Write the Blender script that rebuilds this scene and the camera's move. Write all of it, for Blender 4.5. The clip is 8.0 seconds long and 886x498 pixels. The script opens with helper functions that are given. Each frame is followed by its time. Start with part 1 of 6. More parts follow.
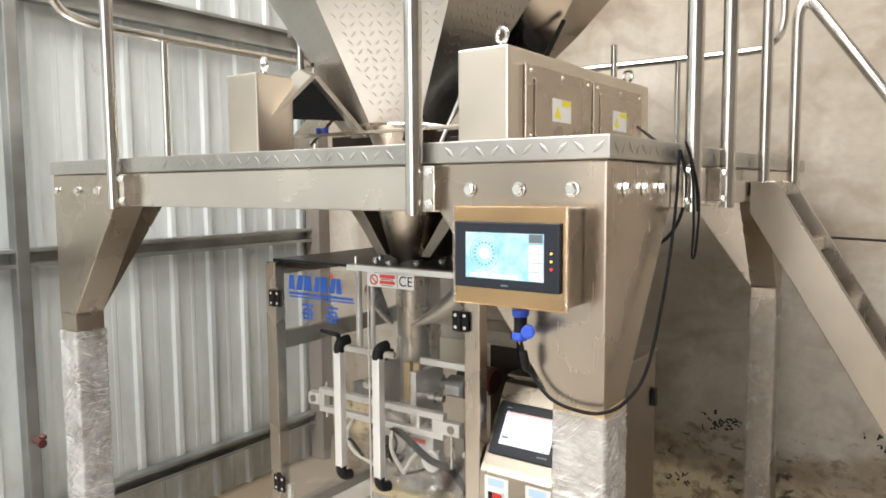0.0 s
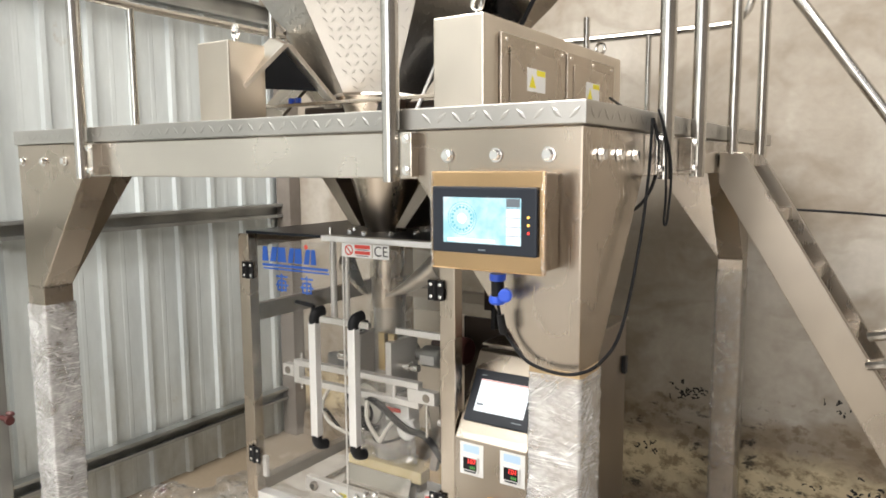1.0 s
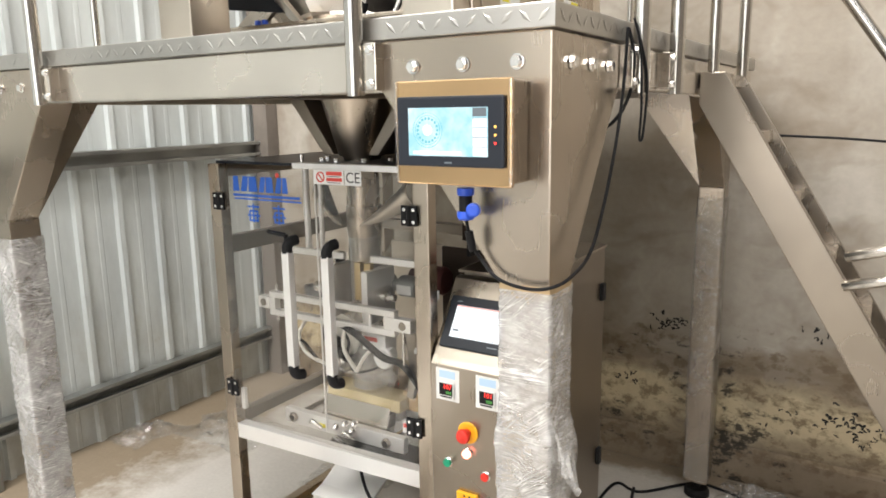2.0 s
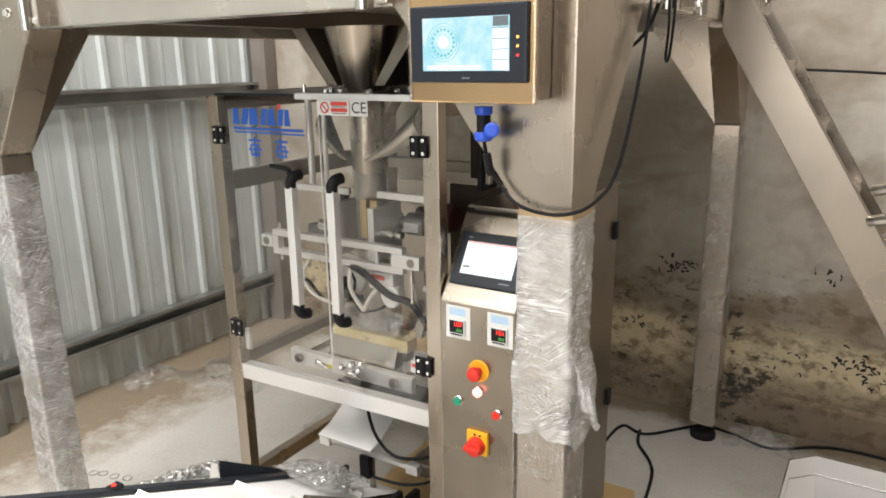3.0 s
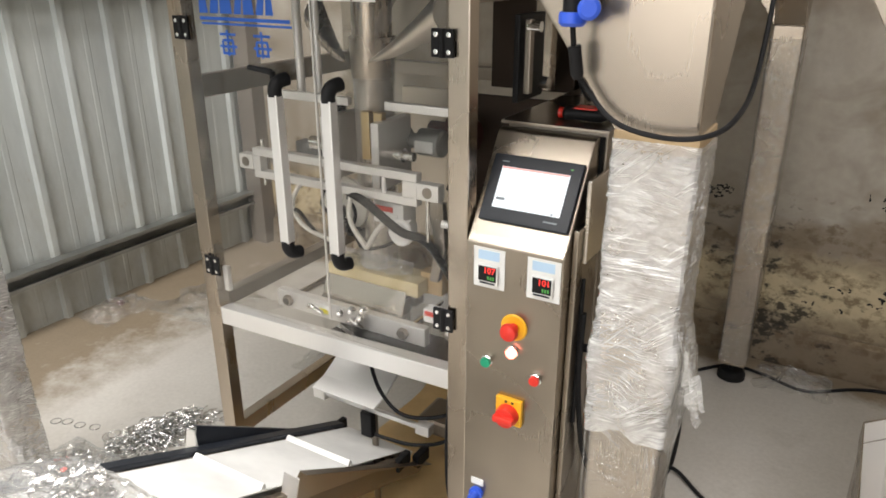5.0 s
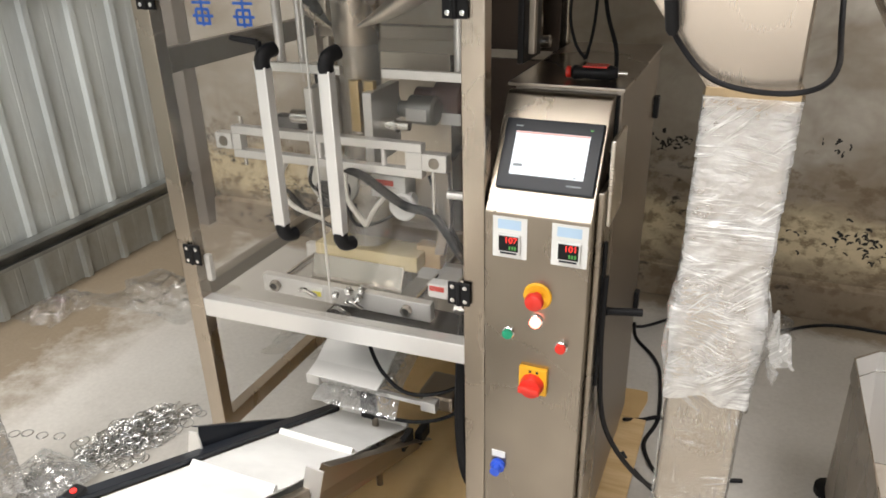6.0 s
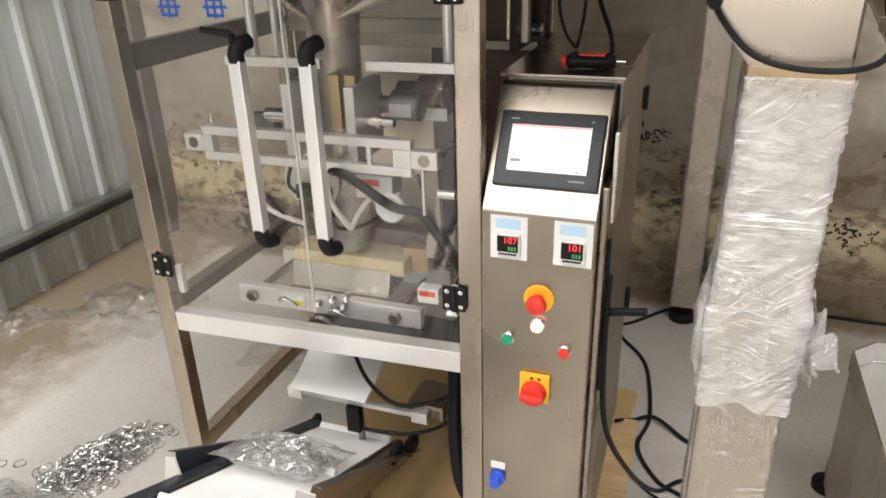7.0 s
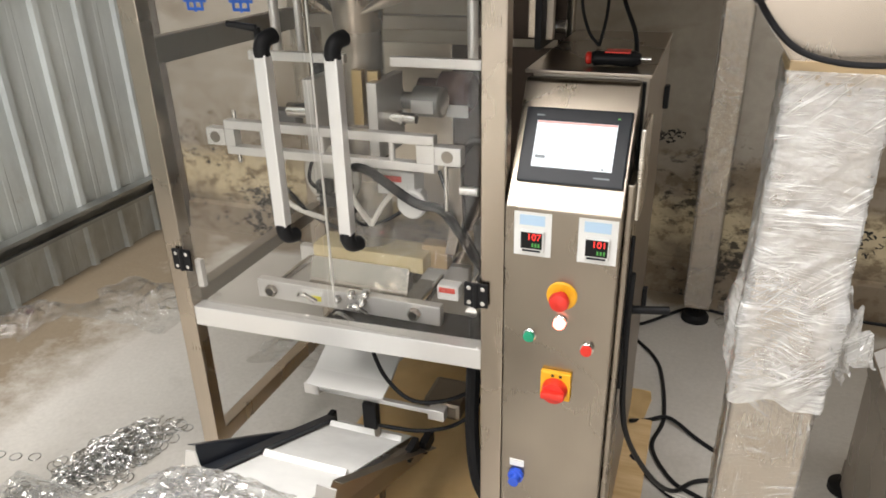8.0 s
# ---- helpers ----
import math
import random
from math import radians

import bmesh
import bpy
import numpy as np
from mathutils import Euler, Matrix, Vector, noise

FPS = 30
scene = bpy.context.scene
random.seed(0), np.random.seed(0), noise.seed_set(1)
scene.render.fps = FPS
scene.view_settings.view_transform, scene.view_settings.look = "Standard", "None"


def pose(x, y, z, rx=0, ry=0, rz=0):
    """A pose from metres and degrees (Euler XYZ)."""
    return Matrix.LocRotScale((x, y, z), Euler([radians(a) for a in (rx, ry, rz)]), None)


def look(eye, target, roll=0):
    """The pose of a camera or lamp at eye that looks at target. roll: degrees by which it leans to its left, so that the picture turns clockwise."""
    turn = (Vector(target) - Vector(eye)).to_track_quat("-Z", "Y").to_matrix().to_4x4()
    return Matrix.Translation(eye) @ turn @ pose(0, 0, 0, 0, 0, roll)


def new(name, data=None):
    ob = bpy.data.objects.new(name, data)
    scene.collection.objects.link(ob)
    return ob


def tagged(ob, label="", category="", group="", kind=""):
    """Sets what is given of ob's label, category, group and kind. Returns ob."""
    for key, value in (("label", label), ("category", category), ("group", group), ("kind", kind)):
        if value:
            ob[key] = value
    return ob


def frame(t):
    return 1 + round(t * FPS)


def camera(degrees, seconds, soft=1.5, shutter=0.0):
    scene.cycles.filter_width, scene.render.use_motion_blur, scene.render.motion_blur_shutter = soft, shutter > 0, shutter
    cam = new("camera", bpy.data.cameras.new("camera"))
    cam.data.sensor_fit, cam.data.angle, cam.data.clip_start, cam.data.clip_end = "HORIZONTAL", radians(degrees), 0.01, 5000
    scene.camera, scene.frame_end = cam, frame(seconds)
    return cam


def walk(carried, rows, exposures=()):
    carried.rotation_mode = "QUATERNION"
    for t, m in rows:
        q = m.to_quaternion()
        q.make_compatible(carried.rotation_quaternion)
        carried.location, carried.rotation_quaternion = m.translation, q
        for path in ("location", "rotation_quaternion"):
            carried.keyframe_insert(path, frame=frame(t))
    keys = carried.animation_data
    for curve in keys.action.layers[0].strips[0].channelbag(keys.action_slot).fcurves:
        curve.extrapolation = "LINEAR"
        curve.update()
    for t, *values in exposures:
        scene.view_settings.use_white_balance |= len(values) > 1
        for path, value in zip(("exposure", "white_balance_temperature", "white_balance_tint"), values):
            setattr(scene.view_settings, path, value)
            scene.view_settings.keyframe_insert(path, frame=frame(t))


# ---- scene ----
cam = camera(63.6, 8.0, 1.7)

PATH = [
    (0, (0.505, -1.214, 1.826), (-0.652, 0.408, 1.651), -0.4),
    (0.5, (0.501, -1.217, 1.814), (-0.594, 0.445, 1.619), -0.5),
    (1, (0.499, -1.233, 1.8), (-0.585, 0.432, 1.567), -0.3),
    (1.5, (0.509, -1.222, 1.764), (-0.555, 0.447, 1.474), 0.3),
    (2, (0.515, -1.184, 1.737), (-0.53, 0.477, 1.354), -0.9),
    (2.2, (0.527, -1.177, 1.717), (-0.526, 0.475, 1.317), -0.4),
    (3.3, (0.426, -1.121, 1.662), (-0.572, 0.52, 1.104), -0.6),
    (3.5, (0.413, -1.096, 1.651), (-0.537, 0.567, 1.075), -0.6),
    (4, (0.36, -1.034, 1.631), (-0.571, 0.621, 1.005), -1.2),
    (4.5, (0.256, -0.903, 1.619), (-0.675, 0.73, 0.936), 1.1),
    (4.7, (0.22, -0.873, 1.61), (-0.74, 0.734, 0.906), 0.7),
    (5.8, (-0.012, -0.888, 1.6), (-0.8, 0.751, 0.768), -2.2),
    (6, (-0.055, -0.909, 1.598), (-0.779, 0.757, 0.76), -1.4),
    (6.5, (-0.128, -0.876, 1.596), (-0.771, 0.819, 0.752), -1.2),
    (7, (-0.149, -0.852, 1.564), (-0.775, 0.852, 0.725), -1.7),
    (7.5, (-0.183, -0.877, 1.551), (-0.799, 0.82, 0.69), -1.1),
    (8, (-0.184, -0.868, 1.556), (-0.821, 0.833, 0.719), -1.3),
]
GATE, ROOF = 142.0, ((-1.75, -1.9, 485.0), (2.1, -2.3, 240.0))
EXPOSURES = [(0.0, 0.24, 6500, 12), (2.2, 0.24, 6500, 12), (3.5, 0.0, 6500, 12), (8.0, 0.04, 6500, 12)]
walk(cam, [(t, look(e, a, r)) for t, e, a, r in PATH], EXPOSURES)

# ---- world and light ----
world = bpy.data.worlds.new("sky")
scene.world = world
world.use_nodes = True
wn = world.node_tree.nodes
sky = wn.new("ShaderNodeTexSky")
sky.sky_type, sky.sun_disc, sky.sun_elevation, sky.sun_rotation = "NISHITA", False, radians(40), radians(200)
wn["Background"].inputs[1].default_value = 0.12
world.node_tree.links.new(sky.outputs[0], wn["Background"].inputs[0])


def area(name, m, sx, sy, power, color):
    d = bpy.data.lights.new(name, "AREA")
    d.shape, d.size, d.size_y, d.energy, d.color = "RECTANGLE", sx, sy, power, color
    ob = new(name, d)
    ob.matrix_world = m
    return ob


# unseen area lamps, added as if daylight came through a gate and roof lights
area("unseen_gate_fill", look((-0.3, -7.9, 2.6), (-0.6, 1, 1.2)), 5.0, 4.0, GATE, (1.0, 0.98, 0.95))
for lx, ly, lp in ROOF:
    area("unseen_roof_fill", look((lx, ly, 5.55), (lx, ly, 0)), 2.2, 5.0, lp, (1.0, 0.965, 0.905))


# ---- materials ----
def mat(name, color, rough=0.5, metal=0.0):
    m = bpy.data.materials.new(name)
    m.use_nodes = True
    b = m.node_tree.nodes["Principled BSDF"]
    b.inputs["Base Color"].default_value = (*color, 1)
    b.inputs["Roughness"].default_value = rough
    b.inputs["Metallic"].default_value = metal
    return m


class Nodes:
    """Small shorthand for building node trees."""

    def __init__(self, m):
        self.t = m.node_tree
        self.b = self.t.nodes["Principled BSDF"]
        self.co = self.t.nodes.new("ShaderNodeTexCoord")

    def n(self, kind, **sets):
        node = self.t.nodes.new(kind)
        for k, v in sets.items():
            node.inputs[k].default_value = v
        return node

    def link(self, a, b):
        self.t.links.new(a, b)

    def mapped(self, scale, loc=(0, 0, 0), out="Object"):
        mp = self.n("ShaderNodeMapping", Scale=scale, Location=loc)
        self.link(self.co.outputs[out], mp.inputs["Vector"])
        return mp.outputs["Vector"]

    def noise(self, vec, scale, detail=4.0, rough=0.55):
        nz = self.n("ShaderNodeTexNoise", Scale=scale, Detail=detail, Roughness=rough)
        self.link(vec, nz.inputs["Vector"])
        return nz.outputs["Fac"]

    def ramp(self, fac, stops):
        r = self.t.nodes.new("ShaderNodeValToRGB")
        el = r.color_ramp.elements
        while len(el) < len(stops):
            el.new(0.5)
        for e, (p, c) in zip(el, stops):
            e.position = p
            e.color = (*c, 1) if not isinstance(c, (int, float)) else (c, c, c, 1)
        self.link(fac, r.inputs["Fac"])
        return r.outputs["Color"]

    def mix(self, fac, a, b, mode="MIX"):
        mx = self.t.nodes.new("ShaderNodeMix")
        mx.data_type, mx.blend_type = "RGBA", mode
        for sock, v in ((mx.inputs[0], fac), (mx.inputs[6], a), (mx.inputs[7], b)):
            if isinstance(v, (int, float)):
                sock.default_value = v
            elif isinstance(v, tuple):
                sock.default_value = (*v, 1)
            else:
                self.link(v, sock)
        return mx.outputs[2]

    def math(self, op, a, b=0.0):
        mt = self.t.nodes.new("ShaderNodeMath")
        mt.operation = op
        for sock, v in ((mt.inputs[0], a), (mt.inputs[1], b)):
            if isinstance(v, (int, float)):
                sock.default_value = v
            else:
                self.link(v, sock)
        return mt.outputs[0]

    def bump(self, height, strength=0.2, dist=0.01):
        bp = self.n("ShaderNodeBump", Strength=strength, Distance=dist)
        self.link(height, bp.inputs["Height"])
        self.link(bp.outputs["Normal"], self.b.inputs["Normal"])


def steel(name, color, rough, grain=(300, 300, 6), mottled=0.12, wear=0.08):
    """Brushed stainless steel: fine grain along one axis, cloudy handling marks."""
    m = mat(name, color, rough, 1.0)
    N = Nodes(m)
    g = N.noise(N.mapped(grain), 1.0, 3)
    cl = N.noise(N.mapped((1, 1, 1)), 4.0, 2, 0.5)
    c1 = tuple(c * (1 - mottled) for c in color)
    c2 = tuple(min(1, c * (1 + mottled * 0.6)) for c in color)
    col = N.ramp(cl, [(0.3, c1), (0.7, c2)])
    N.link(N.mix(0.05, col, N.ramp(g, [(0.3, 0.75), (0.7, 1.0)]), "MULTIPLY"), N.b.inputs["Base Color"])
    rr = N.math("ADD", N.math("MULTIPLY", cl, wear * 2), rough - wear)
    N.link(N.math("ADD", rr, N.math("MULTIPLY", g, 0.015)), N.b.inputs["Roughness"])
    return m


STEEL = steel("brushed_stainless", (0.50, 0.435, 0.36), 0.26, mottled=0.14)
# housing and cabinet tones: one stainless, brightened or dimmed by where light falls
STEEL_LIT = steel("brushed_stainless_lit", (0.69, 0.625, 0.54), 0.30, mottled=0.10)
STEEL_H = steel("brushed_stainless_lengthwise", (0.74, 0.69, 0.62), 0.25, (6, 300, 300))
STEEL_DIM = steel("brushed_stainless_dim", (0.38, 0.335, 0.28), 0.27, mottled=0.18)
# near-black brown for plates in the darkest places
DARK_PLATE = steel("near_black_plate", (0.055, 0.042, 0.034), 0.45, (40, 40, 40), 0.25)
STEEL_DK = steel("dull_stainless", (0.33, 0.29, 0.245), 0.36)
TUBE = steel("polished_tube", (0.64, 0.62, 0.58), 0.22, (200, 200, 4))
# amber-toned steel for the panel front
PANEL_AMBER = steel("amber_panel_plate", (0.66, 0.44, 0.24), 0.16, (20, 20, 20), 0.15)
CHECKER = steel("checker_plate", (0.50, 0.485, 0.455), 0.36, (60, 60, 60), 0.15)
GALV = steel("galvanised_purlin", (0.40, 0.41, 0.40), 0.5, (40, 4, 40), 0.3)
RING = mat("bright_ring_wire", (0.66, 0.66, 0.65), 0.27, 1.0)
CHROME = mat("chrome", (0.86, 0.85, 0.83), 0.13, 1.0)
ALU = steel("anodised_aluminium", (0.86, 0.85, 0.83), 0.38, (200, 200, 8), 0.05)
ALU.node_tree.nodes["Principled BSDF"].inputs["Metallic"].default_value = 0.65
BLACK = mat("black_plastic", (0.015, 0.015, 0.016), 0.4)
RUBBER = mat("black_rubber", (0.012, 0.012, 0.012), 0.6)
CABLE = mat("cable_sheath", (0.013, 0.013, 0.014), 0.42)
for dark in (BLACK, RUBBER, CABLE):
    dark.node_tree.nodes["Principled BSDF"].inputs["Specular IOR Level"].default_value = 0.14
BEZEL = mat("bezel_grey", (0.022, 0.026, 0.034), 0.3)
BEZEL.node_tree.nodes["Principled BSDF"].inputs["Specular IOR Level"].default_value = 0.22
BLUE = mat("blue_plastic", (0.03, 0.10, 0.62), 0.35)
LOGO = mat("blue_vinyl", (0.02, 0.12, 0.55), 0.45)
RED = mat("red_plastic", (0.75, 0.035, 0.02), 0.32)
YELLOW = mat("yellow_plastic", (0.90, 0.47, 0.02), 0.4)
GREEN = mat("green_plastic", (0.01, 0.32, 0.17), 0.35)
WHITE = mat("white_plastic", (0.80, 0.80, 0.78), 0.45)
PAPER = mat("white_paper", (0.82, 0.81, 0.78), 0.7)
STICKER = mat("sticker_white", (0.82, 0.82, 0.80), 0.4)
PALE = mat("pale_blue_print", (0.50, 0.68, 0.86), 0.45)
STICK_RED = mat("sticker_red", (0.70, 0.07, 0.05), 0.45)
STICK_YEL = mat("sticker_yellow", (0.85, 0.75, 0.03), 0.45)
INK = mat("ink_black", (0.02, 0.02, 0.02), 0.5)
SIGN_RED = mat("red_print", (0.45, 0.05, 0.04), 0.7)
MOTOR = mat("grey_cast_motor", (0.18, 0.18, 0.18), 0.5)
MAROON = mat("maroon_motor", (0.08, 0.022, 0.02), 0.45)
BRASS = steel("brass_block", (0.62, 0.47, 0.25), 0.35)
TAPE = mat("brown_tape", (0.40, 0.29, 0.16), 0.35)
HOSE = mat("white_hose", (0.72, 0.70, 0.64), 0.4)


def glow(name, color, strength, base=(0.02, 0.02, 0.02)):
    m = mat(name, base, 0.3)
    b = m.node_tree.nodes["Principled BSDF"]
    b.inputs["Emission Color"].default_value = (*color, 1)
    b.inputs["Emission Strength"].default_value = strength
    return m


SCREEN_W = glow("screen_white", (0.93, 0.97, 1.0), 1.15)
SCREEN_GREY = glow("screen_grey", (0.25, 0.30, 0.33), 0.6)
SCREEN_RED = glow("screen_red_strip", (0.95, 0.45, 0.40), 1.0)
SCREEN_TEAL = glow("screen_teal", (0.16, 0.58, 0.66), 1.0)
LED_RED = glow("red_led", (1.0, 0.03, 0.02), 2.2)
LED_GREEN = glow("green_led", (0.10, 0.55, 0.08), 0.7)
LED_AMBER = glow("amber_led", (1.0, 0.55, 0.10), 2.0)
LAMP_LIT = glow("lit_pilot_lamp", (1.0, 0.24, 0.17), 6.0, (0.5, 0.03, 0.02))


def screen_blue():
    m = glow("screen_pale_blue", (0.55, 0.86, 0.94), 1.0)
    N = Nodes(m)
    c = N.noise(N.mapped((1, 1, 1)), 30, 3)
    N.link(N.ramp(c, [(0.35, (0.36, 0.74, 0.84)), (0.65, (0.72, 0.93, 0.98))]), N.b.inputs["Emission Color"])
    return m


SCREEN_B = screen_blue()


def concrete_wall():
    m = mat("stained_concrete_wall", (0.45, 0.40, 0.33), 0.85)
    N = Nodes(m)
    v = N.mapped((1, 1, 1))
    warp = N.t.nodes.new("ShaderNodeVectorMath")
    warp.operation = "MULTIPLY_ADD"
    nz = N.n("ShaderNodeTexNoise", Scale=2.2, Detail=3.0)
    N.link(v, nz.inputs["Vector"])
    N.link(nz.outputs["Color"], warp.inputs[0])
    warp.inputs[1].default_value = (0.35, 0.35, 0.35)
    N.link(v, warp.inputs[2])
    soft = warp.outputs[0]

    def cloud(scale, loc, stretch=(1, 1, 1), detail=3.0, rough=0.5):
        mp = N.n("ShaderNodeMapping", Scale=stretch, Location=loc)
        N.link(soft, mp.inputs["Vector"])
        return N.noise(mp.outputs["Vector"], scale, detail, rough)

    sep = N.n("ShaderNodeSeparateXYZ")
    N.link(N.co.outputs["Object"], sep.inputs[0])
    low = N.math("MAXIMUM", N.math("SUBTRACT", 1.0, N.math("DIVIDE", sep.outputs["Z"], 1.35)), 0.0)
    foot = N.math("MAXIMUM", N.math("SUBTRACT", 1.0, N.math("MULTIPLY", N.math("ABSOLUTE", N.math("SUBTRACT", sep.outputs["Z"], 0.34)), 3.2)), 0.0)
    # bare render, pale lime bloom and soft smoky patches
    col = N.ramp(cloud(0.9, (0, 0, 0), (1, 1, 1), 4), [(0.30, (0.30, 0.255, 0.20)), (0.50, (0.40, 0.36, 0.30)), (0.70, (0.49, 0.455, 0.395))])
    col = N.mix(N.ramp(cloud(2.6, (2, 7, 9), (1, 1, 0.6), 4, 0.55), [(0.50, 0.0), (0.70, 0.65)]), col, (0.56, 0.53, 0.47))
    col = N.mix(N.ramp(cloud(1.9, (6, 3, 7), (1, 1, 1.5), 4, 0.58), [(0.49, 0.0), (0.68, 0.74)]), col, (0.20, 0.155, 0.105))
    col = N.mix(N.ramp(cloud(4.5, (1, 5, 2), (0.5, 0.5, 2.2), 3), [(0.56, 0.0), (0.74, 0.4)]), col, (0.24, 0.20, 0.15))
    # ochre crust over the foot and damp brown stains on the lower half
    damp = N.math("MULTIPLY", low, cloud(2.1, (7, 2, 1), (1, 1, 1.7), 4, 0.6))
    col = N.mix(N.ramp(damp, [(0.17, 0.0), (0.36, 0.8)]), col, (0.19, 0.14, 0.085))
    crust = N.math("MULTIPLY", foot, cloud(3.4, (2, 9, 5), (1, 1, 1.5), 5, 0.62))
    col = N.mix(N.ramp(crust, [(0.20, 0.0), (0.42, 0.9)]), col, (0.62, 0.515, 0.33))
    # rusty flecks and mould
    fleck = N.math("MULTIPLY", N.math("MINIMUM", N.math("MULTIPLY", low, 1.8), 1.0), N.noise(N.mapped((1, 1, 1.3), (11, 4, 6)), 10.0, 5, 0.65))
    col = N.mix(N.ramp(fleck, [(0.50, 0.0), (0.60, 0.75)]), col, (0.15, 0.105, 0.06))
    spots = N.math("MULTIPLY", N.noise(N.mapped((1, 1, 1.5), (4, 4, 8)), 15, 4, 0.65), N.noise(N.mapped((1, 1, 1.4), (1, 8, 3)), 1.9, 2))
    spots = N.math("MULTIPLY", spots, N.math("MAXIMUM", N.math("SUBTRACT", 1.0, N.math("DIVIDE", sep.outputs["Z"], 2.6)), 0.0))
    col = N.mix(N.ramp(spots, [(0.275, 0.0), (0.33, 0.9)]), col, (0.028, 0.025, 0.02))
    fine = N.noise(v, 30, 3, 0.55)
    N.link(N.mix(0.2, col, N.ramp(fine, [(0.3, 0.55), (0.7, 1.0)]), "MULTIPLY"), N.b.inputs["Base Color"])
    N.bump(N.math("ADD", N.math("MULTIPLY", fine, 0.5), N.math("MULTIPLY", cloud(4.5, (3, 1, 2)), 2.0)), 0.2, 0.012)
    return m


def floor_mat():
    m = mat("dusty_concrete_floor", (0.5, 0.48, 0.43), 0.7)
    N = Nodes(m)
    v = N.mapped((1, 1, 1))
    big = N.noise(v, 0.8, 6, 0.6)
    mid = N.noise(N.mapped((1, 1, 1), (5, 2, 0)), 3.0, 6, 0.62)
    fine = N.noise(v, 60, 4, 0.65)
    col = N.ramp(big, [(0.3, (0.44, 0.41, 0.36)), (0.55, (0.56, 0.535, 0.49)), (0.75, (0.64, 0.62, 0.57))])
    sep = N.n("ShaderNodeSeparateXYZ")
    N.link(N.co.outputs["Object"], sep.inputs[0])
    # sandy dirt swept against the two walls
    dx = N.math("SUBTRACT", 1.0, N.math("DIVIDE", N.math("ADD", sep.outputs["X"], 3.0), 0.95))
    dy = N.math("SUBTRACT", 1.0, N.math("DIVIDE", N.math("SUBTRACT", 2.2, sep.outputs["Y"]), 0.30))
    near = N.math("MAXIMUM", N.math("MAXIMUM", dx, dy), 0.0)
    dirt = N.math("MULTIPLY", near, N.math("ADD", N.math("MULTIPLY", N.noise(N.mapped((1, 1, 1), (1, 6, 0)), 5.5, 6, 0.7), 1.6), -0.05))
    col = N.mix(N.ramp(dirt, [(0.17, 0.0), (0.44, 0.92)]), col, (0.21, 0.16, 0.10))
    col = N.mix(N.ramp(mid, [(0.58, 0.0), (0.78, 0.45)]), col, (0.30, 0.27, 0.22))
    specks = N.noise(N.mapped((1, 1, 1), (9, 3, 0)), 26, 3, 0.7)
    col = N.mix(N.ramp(specks, [(0.70, 0.0), (0.76, 0.7)]), col, (0.16, 0.12, 0.08))
    N.link(N.mix(0.3, col, N.ramp(fine, [(0.3, 0.6), (0.7, 1.0)]), "MULTIPLY"), N.b.inputs["Base Color"])
    N.link(N.ramp(mid, [(0.3, 0.5), (0.7, 0.8)]), N.b.inputs["Roughness"])
    N.bump(N.math("ADD", fine, mid), 0.2, 0.006)
    return m


def sheet_mat():
    m = mat("painted_steel_sheet", (0.60, 0.63, 0.63), 0.42)
    N = Nodes(m)
    v = N.mapped((1, 1, 0.25))
    st = N.noise(v, 4.0, 6, 0.6)
    rust = N.noise(N.mapped((1, 1, 0.7), (3, 3, 3)), 5.0, 6, 0.7)
    col = N.ramp(st, [(0.3, (0.42, 0.45, 0.445)), (0.6, (0.58, 0.62, 0.61))])
    sep = N.n("ShaderNodeSeparateXYZ")
    N.link(N.co.outputs["Object"], sep.inputs[0])
    low = N.math("MAXIMUM", N.math("SUBTRACT", 1.0, N.math("DIVIDE", sep.outputs["Z"], 1.5)), 0.0)
    d = N.math("MULTIPLY", low, N.math("ADD", rust, 0.1))
    col = N.mix(N.ramp(d, [(0.32, 0.0), (0.70, 0.6)]), col, (0.30, 0.27, 0.20))
    col = N.mix(N.ramp(rust, [(0.64, 0.0), (0.72, 0.55)]), col, (0.30, 0.21, 0.12))
    N.link(col, N.b.inputs["Base Color"])
    N.bump(N.noise(N.mapped((1, 1, 0.4)), 7, 3), 0.25, 0.02)
    return m


def board_mat(name, c1, c2, scale, stretch):
    m = mat(name, c1, 0.75)
    N = Nodes(m)
    a = N.noise(N.mapped(stretch), scale, 6, 0.6)
    b = N.noise(N.mapped((1, 1, 1), (2, 5, 1)), 3.5, 4)
    col = N.ramp(a, [(0.3, c1), (0.7, c2)])
    col = N.mix(N.ramp(b, [(0.5, 0.0), (0.8, 0.5)]), col, tuple(c * 0.55 for c in c1))
    N.link(col, N.b.inputs["Base Color"])
    N.bump(a, 0.15, 0.004)
    return m


